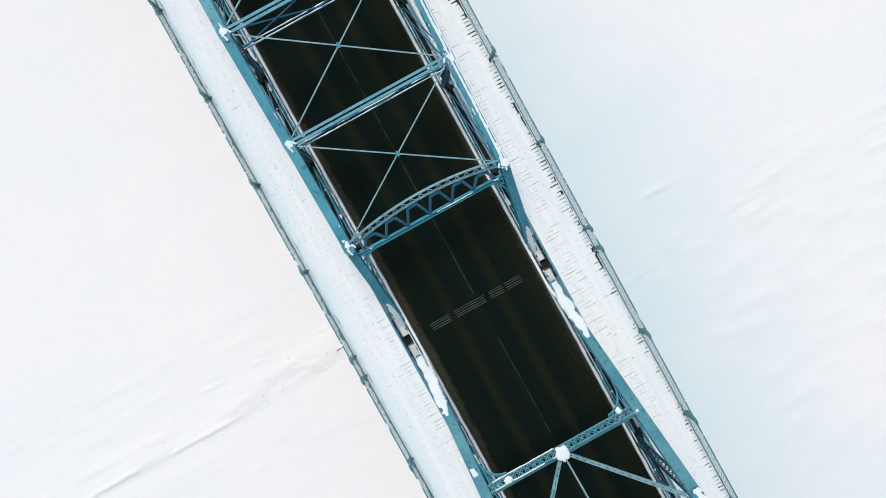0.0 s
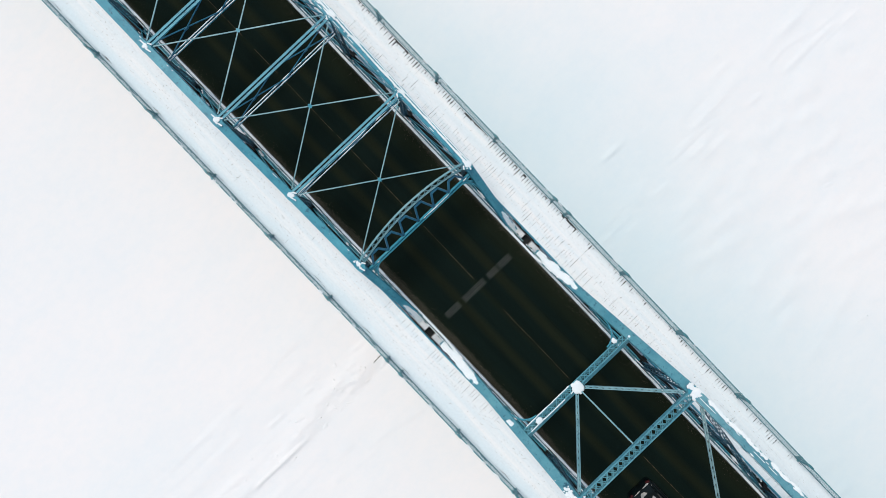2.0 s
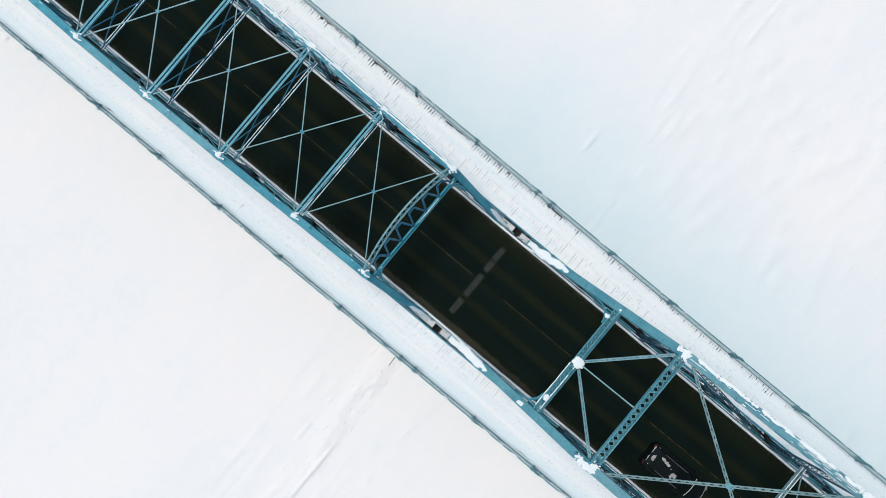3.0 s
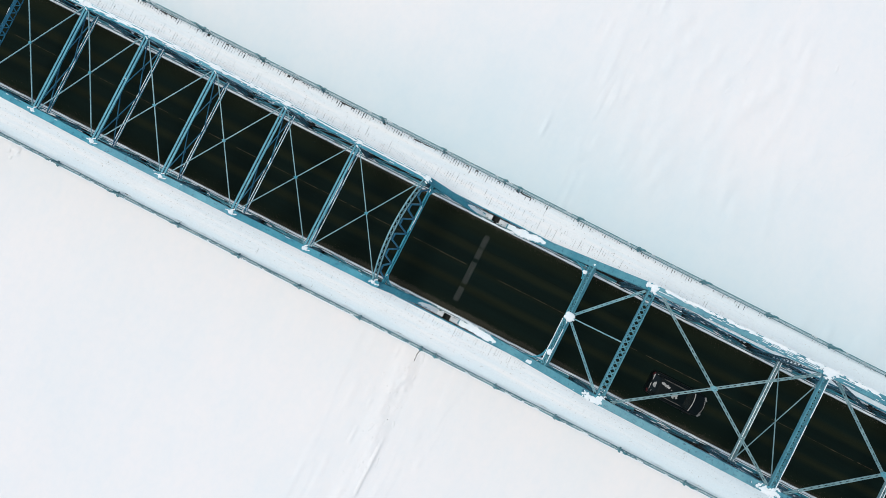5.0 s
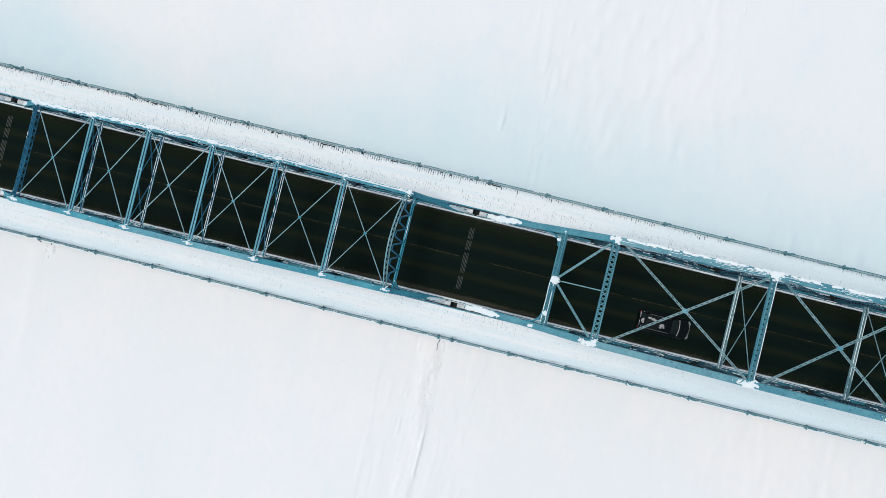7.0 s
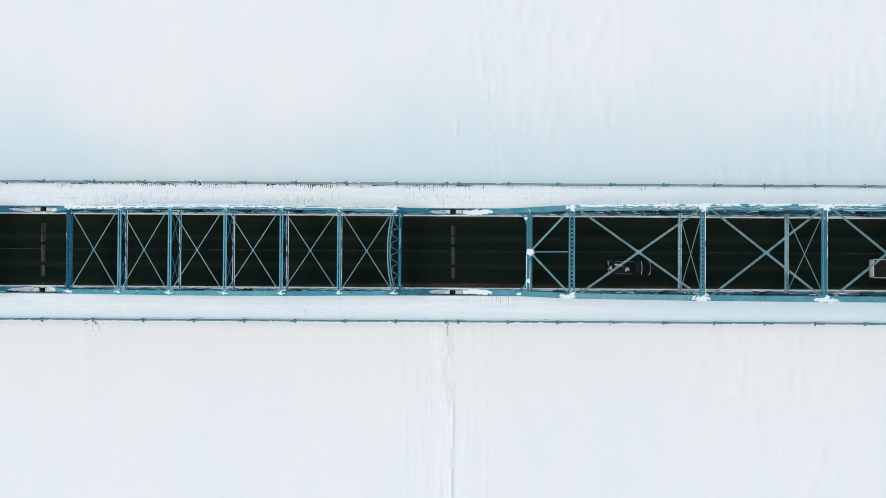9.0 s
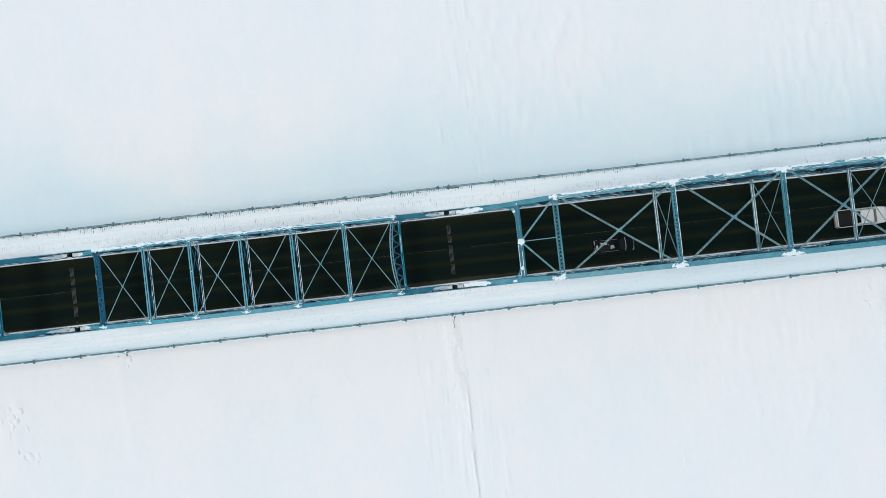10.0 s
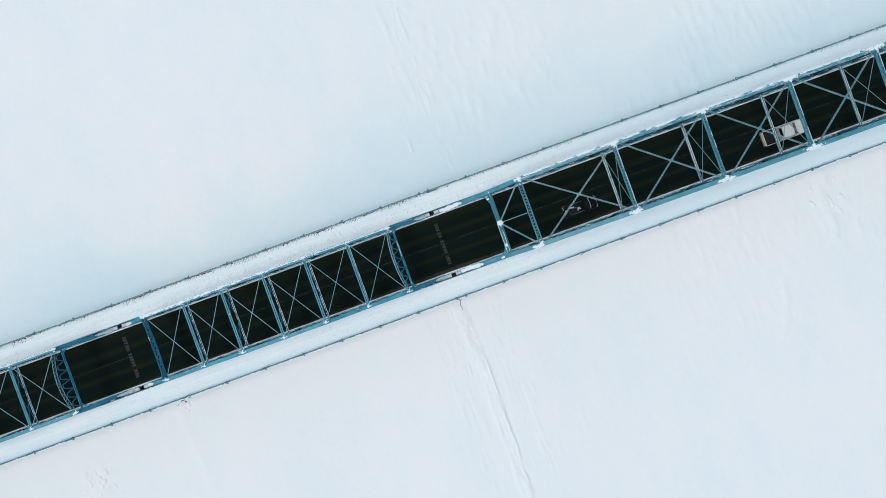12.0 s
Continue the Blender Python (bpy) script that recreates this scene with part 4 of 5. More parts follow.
def fence(side):
    y = fence_y(side)
    f = thing("fence", "teal steel fence with diamond wire mesh beside snowy footway", "fence", "footway fences", place=(0, y, 0))
    pm = post_mesh(side)
    for x in POSTS:
        part("post", pm, PAINT_FENCE, f).location = (x, 0, 0)
    for x0, x1 in zip(POSTS, POSTS[1:]):
        if x1 - x0 > 0.8:
            ob = part("wire_panel", wire_panel(x1 - x0 - 0.12), WIRE, f, "galvanised diamond wire mesh")
            ob.location = (x0 + 0.06, 0, 0)
        b = Build()
        b.bar((x0, 0, 1.65), (x1, 0, 1.65), 0.06, 0.06)
        part("top_rail", b, PAINT_FENCE, f)
        b = Build()
        b.bar((x0, 0, 0.19), (x1, 0, 0.19), 0.05, 0.05)
        part("bottom_rail", b, PAINT_FENCE, f)


fence(-1), fence(1)


def guard_rail(side):
    """Pipe rail along the inner edge of the footway."""
    y = side * 4.44
    g = thing("handrail", "teal pipe handrail between truss and footway", "handrail", "inner handrails", place=(0, y, 0))
    b = Build()
    b.box(-0.03, 0.03, -0.03, 0.03, -0.1, 1.0)
    b.bar((-0.14, 0, 0.62), (0.14, 0, 0.62), 0.12, 0.05)
    pm = b.mesh("post", PAINT)
    for x in POSTS:
        part("post", pm, PAINT, g).location = (x, 0, 0)
    for z in (0.5, 0.97):
        b = Build()
        b.bar((X_MIN, 0, z), (X_MAX, 0, z), 0.05, 0.05)
        part("rail", b, PAINT, g)


guard_rail(-1), guard_rail(1)


def crash_rail(side):
    """Two-rail road barrier fixed to the truss posts behind the kerb."""
    y = side * 3.87
    g = thing("crash_barrier", "grey steel two-rail road barrier with snow on it", "crash barrier", "crash barriers", place=(0, y, 0))
    b = Build()
    b.box(-0.05, 0.05, 0.02, 0.08, -0.1, 0.86) if side > 0 else b.box(-0.05, 0.05, -0.08, -0.02, -0.1, 0.86)
    pm = b.mesh("post", DARK)
    for x in POSTS:
        for o in (0.0, 2.6):
            part("post", pm, DARK, g).location = (x + o, 0, 0)
    for z in (0.48, 0.8):
        for x0, x1 in ((X_MIN, -LEFT_L - 0.15), (-LEFT_L + 0.15, -0.15), (0.15, X_MAX)):
            b = Build()
            b.bar((x0, 0, z), (x1, 0, z), 0.05, 0.1)
            part("rail", b, GALV, g)


crash_rail(-1), crash_rail(1)

# ---- snow lying on the steel ----


def drift(b, a, c, half, cover, seed, thick=0.05, step=0.14, wander=0.5, gap=None, freq=1.0):
    """A broken strip of snow on a member from a to c; half: half its width."""
    a, c = Vector(a), Vector(c)
    d = c - a
    n = max(2, int(d.length / step))
    dn = d.normalized()
    s = dn.cross(Vector((0, 0, 1))).normalized()
    u = s.cross(dn)
    edges = []
    for i in range(n + 1):
        x = i * step * freq
        p = a + d * (i / n)
        dens = smooth_noise(x * 0.55, seed * 7.3, 1.0) + 0.5 * smooth_noise(x * 2.3, seed * 3.1, 2.0)
        size = min(1.0, max(0.0, (dens + cover * 1.6 - 0.8) * 2.2))
        mid = wander * half * smooth_noise(x * 0.7, seed * 5.7, 3.0)
        l = max(-half, mid - half * size * (0.8 + 0.5 * smooth_noise(x * 3.7, seed, 4.0)))
        r = min(half, mid + half * size * (0.8 + 0.5 * smooth_noise(x * 3.9, seed, 5.0)))
        if cover > 2:
            l, r = -half * (0.84 + 0.3 * smooth_noise(x * 1.3, seed, 4.0)), half * (0.84 + 0.3 * smooth_noise(x * 1.5, seed, 5.0))
        edges.append(None if size < 0.12 or r - l < 0.03 or (gap and gap(p)) else (p, l, r))
    for e0, e1 in zip(edges, edges[1:]):
        if e0 and e1:
            (p, l0, r0), (q, l1, r1) = e0, e1
            k = 0.02
            b.hexa([p + s * l0, p + s * r0, q + s * r1, q + s * l1,
                    p + s * (l0 + k) + u * thick, p + s * (r0 - k) + u * thick, q + s * (r1 - k) + u * thick, q + s * (l1 + k) + u * thick])


def clump(b, x, y, z, rx, ry, h, seed, rag=0.2):
    """A lump of snow with an uneven outline."""
    n = 30 if rag < 0.3 else 56
    k = len(b.v)
    rings = ((1.0, 0.0), (0.96, 0.45), (0.7, 0.85))
    for rr, hh in rings:
        for i in range(n):
            a = 2 * math.pi * i / n
            wob = max(0.3, 1 + 0.36 * smooth_noise(math.cos(a) * 1.6 + seed * 9.1, math.sin(a) * 1.6, 2.0) + rag * smooth_noise(math.cos(a) * (4 if rag < 0.3 else 7), math.sin(a) * (4 if rag < 0.3 else 7) + seed * 5.3, 6.0))
            ca, sa = math.cos(a), math.sin(a)
            sq = (abs(ca) ** 3 + abs(sa) ** 3) ** (-1 / 3)
            b.v.append((x + rx * rr * wob * sq * ca, y + ry * rr * wob * sq * sa, z + h * hh))
    b.v.append((x, y, z + h))
    for r in range(len(rings) - 1):
        for i in range(n):
            j = (i + 1) % n
            b.f.append((k + r * n + i, k + r * n + j, k + (r + 1) * n + j, k + (r + 1) * n + i))
    t = k + (len(rings) - 1) * n
    for i in range(n):
        b.f.append((t + i, t + (i + 1) % n, k + len(rings) * n))
    b.f.append(tuple(k + i for i in reversed(range(n))))


def patch(b, x, y, z, rx, ry, seed, count=26):
    """A ragged flat patch of snow, made of many small overlapping bits."""
    r = random.Random(int(seed * 97) % 100003)
    for i in range(count):
        a, q = r.uniform(0, 2 * math.pi), min(1.3, abs(r.gauss(0, 0.6)))
        size = r.uniform(0.05, 0.15) * (1.25 - 0.6 * q)
        px, py = x + rx * q * math.cos(a), y + ry * q * math.sin(a)
        n, k, h = 9, len(b.v), r.uniform(0.015, 0.05)
        turn, squash = r.uniform(0, 3), r.uniform(0.55, 1.0)
        for ring, zz in ((1.0, 0.0), (0.75, h)):
            for j in range(n):
                t = 2 * math.pi * j / n
                rr = size * ring * (1 + 0.16 * math.sin(2 * t + seed + i) + 0.1 * math.sin(3 * t + i * 2.0))
                u, v = rr * math.cos(t), rr * squash * math.sin(t)
                b.v.append((px + u * math.cos(turn) - v * math.sin(turn), py + u * math.sin(turn) + v * math.cos(turn), z + zz))
        for j in range(n):
            b.f.append((k + j, k + (j + 1) % n, k + n + (j + 1) % n, k + n + j))
        b.f.append(tuple(k + n + j for j in range(n)))


def foot_snow(b, xe, xt, zt, y, f0, f1, w0, w1, lift, seed, shift=0.0):
    """Snow slid down to the foot of a sloping end post, narrowing upwards with an uneven edge."""
    n = 30
    d = Vector((xt - xe, 0, zt + 0.38)).normalized()
    up = Vector((0, 1, 0)).cross(d)
    up = up if up.z > 0 else -up
    rows = []
    for i in range(n + 1):
        f = f0 + (f1 - f0) * i / n
        w = w0 + (w1 - w0) * (i / n) ** 1.4
        l = -w * (1 + 0.4 * smooth_noise(i * 0.2, seed, 1.0) + (0.08 + 0.25 * i / n) * smooth_noise(i * 0.8, seed, 2.0))
        r = w * (1 + 0.4 * smooth_noise(i * 0.2, seed, 3.0) + (0.08 + 0.25 * i / n) * smooth_noise(i * 0.8, seed, 4.0))
        if i > n - 5:
            l, r = l * (0.35 + 0.65 * abs(smooth_noise(i * 1.7, seed, 7.0)) * 2), r * (1.0 - 0.15 * (i - n + 5))
        p = Vector((xe + (xt - xe) * f, y + shift * i / n, -0.38 + (zt + 0.38) * f)) + up * lift
        rows.append([p + Vector((0, l, 0)), p + Vector((0, l * 0.8, 0)) + up * 0.03, p + up * (0.045 + 0.02 * smooth_noise(i * 0.2, seed, 5.0)), p + Vector((0, r * 0.8, 0)) + up * 0.03, p + Vector((0, r, 0))])
    k = len(b.v)
    for row in rows:
        b.v += [tuple(q) for q in row]
    for i in range(n):
        for j in range(5):
            j2 = (j + 1) % 5
            b.f.append((k + i * 5 + j, k + i * 5 + j2, k + i * 5 + 5 + j2, k + i * 5 + 5 + j))
    b.f.append(tuple(k + j for j in range(5)))
    b.f.append(tuple(k + n * 5 + j for j in reversed(range(5))))


def small_span_snow(x_off, seed):
    b = Build()
    xs, zs = [x + x_off for x in LXS], LZS
    ends = ((x_off - 0.8, xs[0], zs[0]), (x_off - LEFT_L + 0.8, xs[-1], zs[-1]))
    for s in (-1, 1):
        y = s * TRUSS_Y
        for k in range(6):
            at = lambda j, o, h: (xs[j], y + o, zs[j] + h)
            if s > 0:
                drift(b, at(k, 0.165, 0.235), at(k + 1, 0.165, 0.235), 0.045, 1.2, seed + k, 0.02, 0.05, 0.3, None, 2.2)
                drift(b, at(k, 0.03, 0.236), at(k + 1, 0.03, 0.236), 0.065, 1.25, seed + 17 + k, 0.018, 0.05, 0.5, None, 1.4)
                drift(b, at(k, 0.05, 0.235), at(k + 1, 0.05, 0.235), 0.085, 0.55 + 0.08 * k, seed + k + 3, 0.015, 0.045, 0.9, None, 2.6)
                drift(b, at(k, -0.06, 0.237), at(k + 1, -0.06, 0.237), 0.06, 0.3 + 0.09 * k, seed + k + 31, 0.015, 0.045, 0.9, None, 3.0)
                drift(b, at(k, -0.18, -0.155), at(k + 1, -0.18, -0.155), 0.035, 0.8, seed + k + 5, 0.02, 0.06, 0.4, None, 1.5)
                drift(b, at(k, -0.145, 0.235), at(k + 1, -0.145, 0.235), 0.03, 0.5, seed + k + 9, 0.015, 0.05, 0.4, None, 2.4)
            else:
                drift(b, at(k, 0.165, 0.235), at(k + 1, 0.165, 0.235), 0.03, 0.42, seed + k + 15, 0.02, 0.06, 0.4, None, 2.0)
                drift(b, at(k, -0.1, 0.235), at(k + 1, -0.1, 0.235), 0.07, 0.14, seed + k + 20, 0.02, 0.07, 0.8, None, 2.5)
        for k in range(7):
            zt = zs[k] + 0.24
            if s > 0:
                clump(b, xs[k] + 0.05, y + 0.08, zs[k] + 0.215, 0.2 + 0.036 * k, 0.1 + 0.02 * k, 0.04, seed + k + s, 0.18)
                patch(b, xs[k], y + 0.06, zs[k] + 0.215, 0.42, 0.14, seed + k + s, 10)
            else:
                patch(b, xs[k] - 0.05, y + 0.03, zs[k] + 0.225, 0.3, 0.1, seed + k + s, 9)
            for o, ln, across, turn in ((-0.42, 0.4, 0.05, 0.03), (0.06, 0.34, -0.06, 0.1), (-0.05, 0.2, 0.2, 0.12)):
                drift(b, (xs[k] + o, y - s * across, zt), (xs[k] + o + ln, y - s * (across + turn), zt), 0.045, 1.3, seed + k * 3.1 + o, 0.015, 0.04, 0.3, None, 2.0)
        for k in range(6):
            up, dn = (k, k + 1) if k < 3 else (k + 1, k)
            drift(b, (xs[up], y, zs[up] - 0.02), (xs[dn], y, -0.25), 0.1, 0.34, seed + k + 50 + s, 0.02, 0.09, 0.9, None, 2.0)
        for xe, xt, zt in ends:
            for f0, f1, cov in ((0.35, 0.62, 0.3), (0.62, 1.0, 0.12)):
                p = lambda f: (xe + (xt - xe) * f, y, -0.38 + (zt + 0.38) * f + 0.24)
                drift(b, p(f0), p(f1), 0.2, cov, seed + 3 * s + f0 * 10, 0.04, 0.1)
            foot_snow(b, xe, xt, zt, y, 0.05, 0.36, 0.215, 0.12, 0.2, seed + 3 * s + xe, 0.06 * s)
    for k in range(1, 6):
        drift(b, (xs[k] - 0.075, -3.8, 5.165), (xs[k] - 0.075, 3.8, 5.165), 0.032, 0.8, seed + k * 1.7, 0.02, 0.1)
        drift(b, (xs[k] + 0.075, -3.8, 5.165), (xs[k] + 0.075, 3.8, 5.165), 0.034, 1.1, seed + k * 1.9, 0.02, 0.1)
        drift(b, (xs[k], -3.8, zs[k] + 0.17), (xs[k], 3.8, zs[k] + 0.17), 0.1, 0.12, seed + k * 2.7, 0.02, 0.12)
    for xt, out in ((xs[0], 1), (xs[-1], -1)):
        sl = (zs[0] + 0.38) / 4.9
        drift(b, (xt + out * 0.5, -3.7, zs[0] + 0.18 - 0.5 * sl), (xt + out * 0.5, 3.7, zs[0] + 0.18 - 0.5 * sl), 0.05, 0.5, seed + out, 0.02, 0.07, 0.8, None, 2.0)
        patch(b, xt - out * 0.4, -TRUSS_Y - 0.06, zs[0] + 0.24, 0.45, 0.14, seed + 71, 14)
        patch(b, xt + out * 0.1, TRUSS_Y + 0.04, zs[0] + 0.24, 0.3, 0.16, seed + 75, 14)
    tagged(new("lying_snow", soft_mesh(b, "lying_snow", SNOW_DRIFT)), "patches of snow lying on teal truss members", "snow", "snow on steel", "stuff")


def big_span_snow():
    b = Build()
    xs, zs = RXS, RZS
    sl = (zs[0] + 0.38) / (xs[0] - 0.8)
    for s in (-1, 1):
        y = s * TRUSS_Y
        for k in range(len(xs) - 1):
            if s > 0:
                drift(b, (xs[k], y + 0.18, zs[k] + 0.27), (xs[k + 1], y + 0.18, zs[k + 1] + 0.27), 0.12, 0.78, k + 3.3, 0.02, 0.045, 0.5, None, 2.2)
                drift(b, (xs[k], y + 0.1, zs[k] + 0.27), (xs[k + 1], y + 0.1, zs[k + 1] + 0.27), 0.07, 0.4, k + 4.3, 0.015, 0.045, 1.0, None, 2.4)
                drift(b, (xs[k], y - 0.215, zs[k] - 0.185), (xs[k + 1], y - 0.215, zs[k + 1] - 0.185), 0.04, 0.8, k + 7.3, 0.02, 0.06, 0.4, None, 1.5)
                drift(b, (xs[k], y - 0.2, zs[k] + 0.27), (xs[k + 1], y - 0.2, zs[k + 1] + 0.27), 0.05, 0.3, k + 6.3, 0.015, 0.045, 0.9, None, 2.6)
                for o in (-0.13, -0.03, 0.05):
                    drift(b, (xs[k], y + o, zs[k] + 0.27), (xs[k + 1], y + o, zs[k + 1] + 0.27), 0.022, 0.75, k * 1.7 + 8.3 + o * 40, 0.012, 0.06, 0.9, None, 0.8)
            else:
                drift(b, (xs[k], y, zs[k] + 0.25), (xs[k + 1], y, zs[k + 1] + 0.25), 0.2, 0.03, k + 5.3, 0.03)
        for k in range(len(xs)):
            clump(b, xs[k] + (0.15 if s > 0 else -0.1), y + s * 0.1, zs[k] + 0.24, 0.35 if s > 0 else 0.5, 0.17, 0.06, k * 1.7 + s, 0.25)
            patch(b, xs[k] - 0.35, y + s * 0.04, zs[k] + 0.245, 0.55 if s > 0 else 1.1, 0.22, k * 1.3 + s + 5, 22 if s > 0 else 34)
            patch(b, xs[k] + 0.55, y + s * 0.1, zs[k] + 0.245, 0.8, 0.2 if s > 0 else 0.26, k * 2.1 + s + 40, 28 if s > 0 else 40)
            patch(b, xs[k] + 0.1, y - s * 0.15, zs[k] + 0.25, 0.3, 0.26, k * 3.1 + s + 70, 16)
        for k in range(len(xs) - 1):
            hi, lo = (k, k + 1) if k < len(xs) // 2 else (k + 1, k)
            xm, zm = (xs[k] + xs[k + 1]) / 2, (zs[hi] - 0.35) / 2
            drift(b, (xs[hi], y + 0.12, zs[hi] + 0.03), (xs[lo], y + 0.12, -0.2), 0.035, 0.62, k + 80.0 + s, 0.02, 0.09, 0.5, None, 2.0)
            drift(b, (xs[hi], y - 0.12, zs[hi] + 0.03), (xs[lo], y - 0.12, -0.2), 0.035, 0.5, k + 90.0 + s, 0.02, 0.09, 0.5, None, 2.0)
            drift(b, (xs[hi], y, -0.22), (xm, y, zm + 0.07), 0.05, 0.4, k + 95.0 + s, 0.02, 0.09, 0.7, None, 2.0)
        foot_snow(b, 0.8, xs[0], zs[0], y, 0.04, 0.33, 0.29, 0.25, 0.23, 17 + s * 3, 0.03 * s)
    xp, zp = 7.2, -0.38 + 6.4 * sl
    clump(b, xp + 0.05, 0.0, zp + 0.27, 0.36, 0.33, 0.09, 3.0, 0.1)
    clump(b, xp - 0.1, -2.75, zp + 0.26, 0.17, 0.2, 0.05, 5.0, 0.12)
    for o in (-0.28, 0.03):
        drift(b, (xp + o, -3.5, zp + 0.26 + o * sl), (xp + o, -0.3, zp + 0.26 + o * sl), 0.035, 0.95, 35 + o, 0.02, 0.07, 0.3)
    clump(b, xp - 0.35, 3.2, zp + 0.05, 0.15, 0.13, 0.05, 8.0, 0.12)
    clump(b, xp - 0.9, -TRUSS_Y - 0.05, zp - 0.42, 0.27, 0.14, 0.05, 9.0, 0.12)
    clump(b, xp + 0.1, -TRUSS_Y + 0.1, zp + 0.28, 0.12, 0.07, 0.03, 19.0, 0.1)
    clump(b, xp + 0.1, TRUSS_Y - 0.1, zp + 0.3, 0.17, 0.12, 0.05, 11.0, 0.12)
    drift(b, (xp, -3.6, zp + 0.27), (xp, -1.0, zp + 0.27), 0.14, 0.3, 33, 0.03, 0.1)
    for k in range(1, len(xs) - 1):
        drift(b, (xs[k] - 0.1, -3.8, 5.18), (xs[k] - 0.1, 3.8, 5.18), 0.035, 0.9, k + 50, 0.025, 0.12)
        drift(b, (xs[k] + 0.1, -3.8, 5.18), (xs[k] + 0.1, 3.8, 5.18), 0.035, 0.8, k + 55, 0.025, 0.12)
        drift(b, (xs[k] + 0.17, -3.8, zs[k] + 0.22), (xs[k] + 0.17, 3.8, zs[k] + 0.22), 0.035, 0.9, k + 60, 0.02, 0.12)
    tagged(new("lying_snow", soft_mesh(b, "lying_snow", SNOW_DRIFT)), "white snow lumps on teal truss joints", "snow", "snow on steel", "stuff")


small_span_snow(0.0, 1.0)
small_span_snow(-LEFT_L, 130.0)
big_span_snow()

# snow along kerbs and ledges, open at the floor beams
b = Build()
BEAMS = [-(0.5 + 5.15 * k) for k in range(17)] + [0.6] + [p for p in POSTS if p > 1]
for s in (-1, 1):
    at_beam = lambda p: any(abs(p.x - x + 0.15) < 0.3 for x in BEAMS) or abs(p.x) < 2.5 or abs(p.x + LEFT_L) < 2.5
    drift(b, (X_MIN, s * 3.755, 0.195), (X_MAX, s * 3.755, 0.195), 0.095, 2.3, 3 + s, 0.06, 0.2, 0.2)
    drift(b, (X_MIN, s * 3.87, 0.855), (X_MAX, s * 3.87, 0.855), 0.035, 0.8, 47 + s, 0.03, 0.15, 0.3, None, 1.6)
    drift(b, (X_MIN, s * 4.44, 0.995), (X_MAX, s * 4.44, 0.995), 0.025, 0.5, 57 + s, 0.02, 0.15, 0.3, None, 1.6)
    drift(b, (X_MIN, s * 4.08, -0.09), (X_MAX, s * 4.08, -0.09), 0.13, 0.42, 9 + s, 0.06, 0.12, 0.6, at_beam, 1.5)
    drift(b, (X_MIN, s * 4.37, 0.0), (X_MAX, s * 4.37, 0.0), 0.07, 0.55, 15 + s, 0.08, 0.12, 0.3, at_beam, 1.5)
    drift(b, (X_MIN, fence_y(s) + (0.0 if s > 0 else -0.02), 1.68), (X_MAX, fence_y(s) + (0.0 if s > 0 else -0.02), 1.68), 0.03 if s > 0 else 0.075, 0.45, 27 + s, 0.025, 0.06, 1.0, None, 3.2)
tagged(new("kerb_snow", b.mesh("kerb_snow", SNOW_DRIFT)), "ploughed snow along the kerb and ledges", "snow", kind="stuff")

# snowed-over bearing ledges at the ends of the spans, open between them


def ledge(x0, x1, s):
    d = thing("bearing_ledge", "grey concrete bearing ledge under smooth snow", "ledge", "bearing ledges", "structure")
    b = Build()
    y0, y1 = sorted((s * 3.9, s * 4.37))
    b.box(x0, x1, y0, y1, -0.68, -0.02)
    part("slab", b, CONCRETE, d)
    b = Build()
    n = 24
    for i in range(n + 1):
        x = x0 + 0.02 + (x1 - x0 - 0.04) * i / n
        cut = 0.05 * smooth_noise(x * 2.1, s * 3.0, 12.0)
        lo, hi, h = y0 + 0.03 + max(0, cut), y1 - 0.02 - max(0, -cut), 0.05 + 0.02 * smooth_noise(x * 1.3, s * 2.0, 5.0)
        b.v += [(x, lo, -0.02), (x, lo + 0.03, h), (x, (lo + hi) / 2, h + 0.02), (x, hi - 0.03, h), (x, hi, -0.02)]
    for i in range(n):
        for j in range(5):
            b.f.append((i * 5 + j, i * 5 + (j + 1) % 5, i * 5 + 5 + (j + 1) % 5, i * 5 + 5 + j))
    b.f += [(4, 3, 2, 1, 0), tuple(n * 5 + j for j in range(5))]
    part("snow_cover", b, LEDGE_SNOW, d, "thin grey-white snow")


for px in (0.0, -LEFT_L):
    for s in (-1, 1):
        ledge(px - 2.5, px - 0.3, s)
        ledge(px + 0.27, px + 2.5, s)

# ---- grit, seams ----
b = Build()
rng = random.Random(3)
for s in (-1, 1):
    for i in range(2400):
        x, y = rng.uniform(-46, 56), s * (3.62 - abs(rng.gauss(0, 0.28 if s < 0 else 0.2)))
        r = rng.uniform(0.008, 0.024)
        b.hexa([(x - r, y - r, 0), (x + r, y - r * 0.6, 0), (x + r * 0.8, y + r, 0), (x - r, y + r * 0.7, 0),
                (x - r * 0.5, y - r * 0.5, r), (x + r * 0.5, y - r * 0.4, r), (x + r * 0.5, y + r * 0.5, r), (x - r * 0.4, y + r * 0.4, r)])
tagged(new("road_grit", b.mesh("road_grit", SAND)), "brown sand and grit along the road edges", "grit", kind="stuff")

b = Build()
px, py = -3.5, 1.7
while px < 12:
    qx, qy = px + 0.5, 1.75 + 0.09 * smooth_noise(px, 0.3, 9.0)
    b.bar((px, py, 0.001), (qx, qy, 0.001), 0.018, 0.006)
    px, py = qx, qy
tagged(new("tar_seam", b.mesh("tar_seam", TAR)), "dark tar seam along the asphalt lane", "tar seam", kind="structure")

# ---- vehicles ----


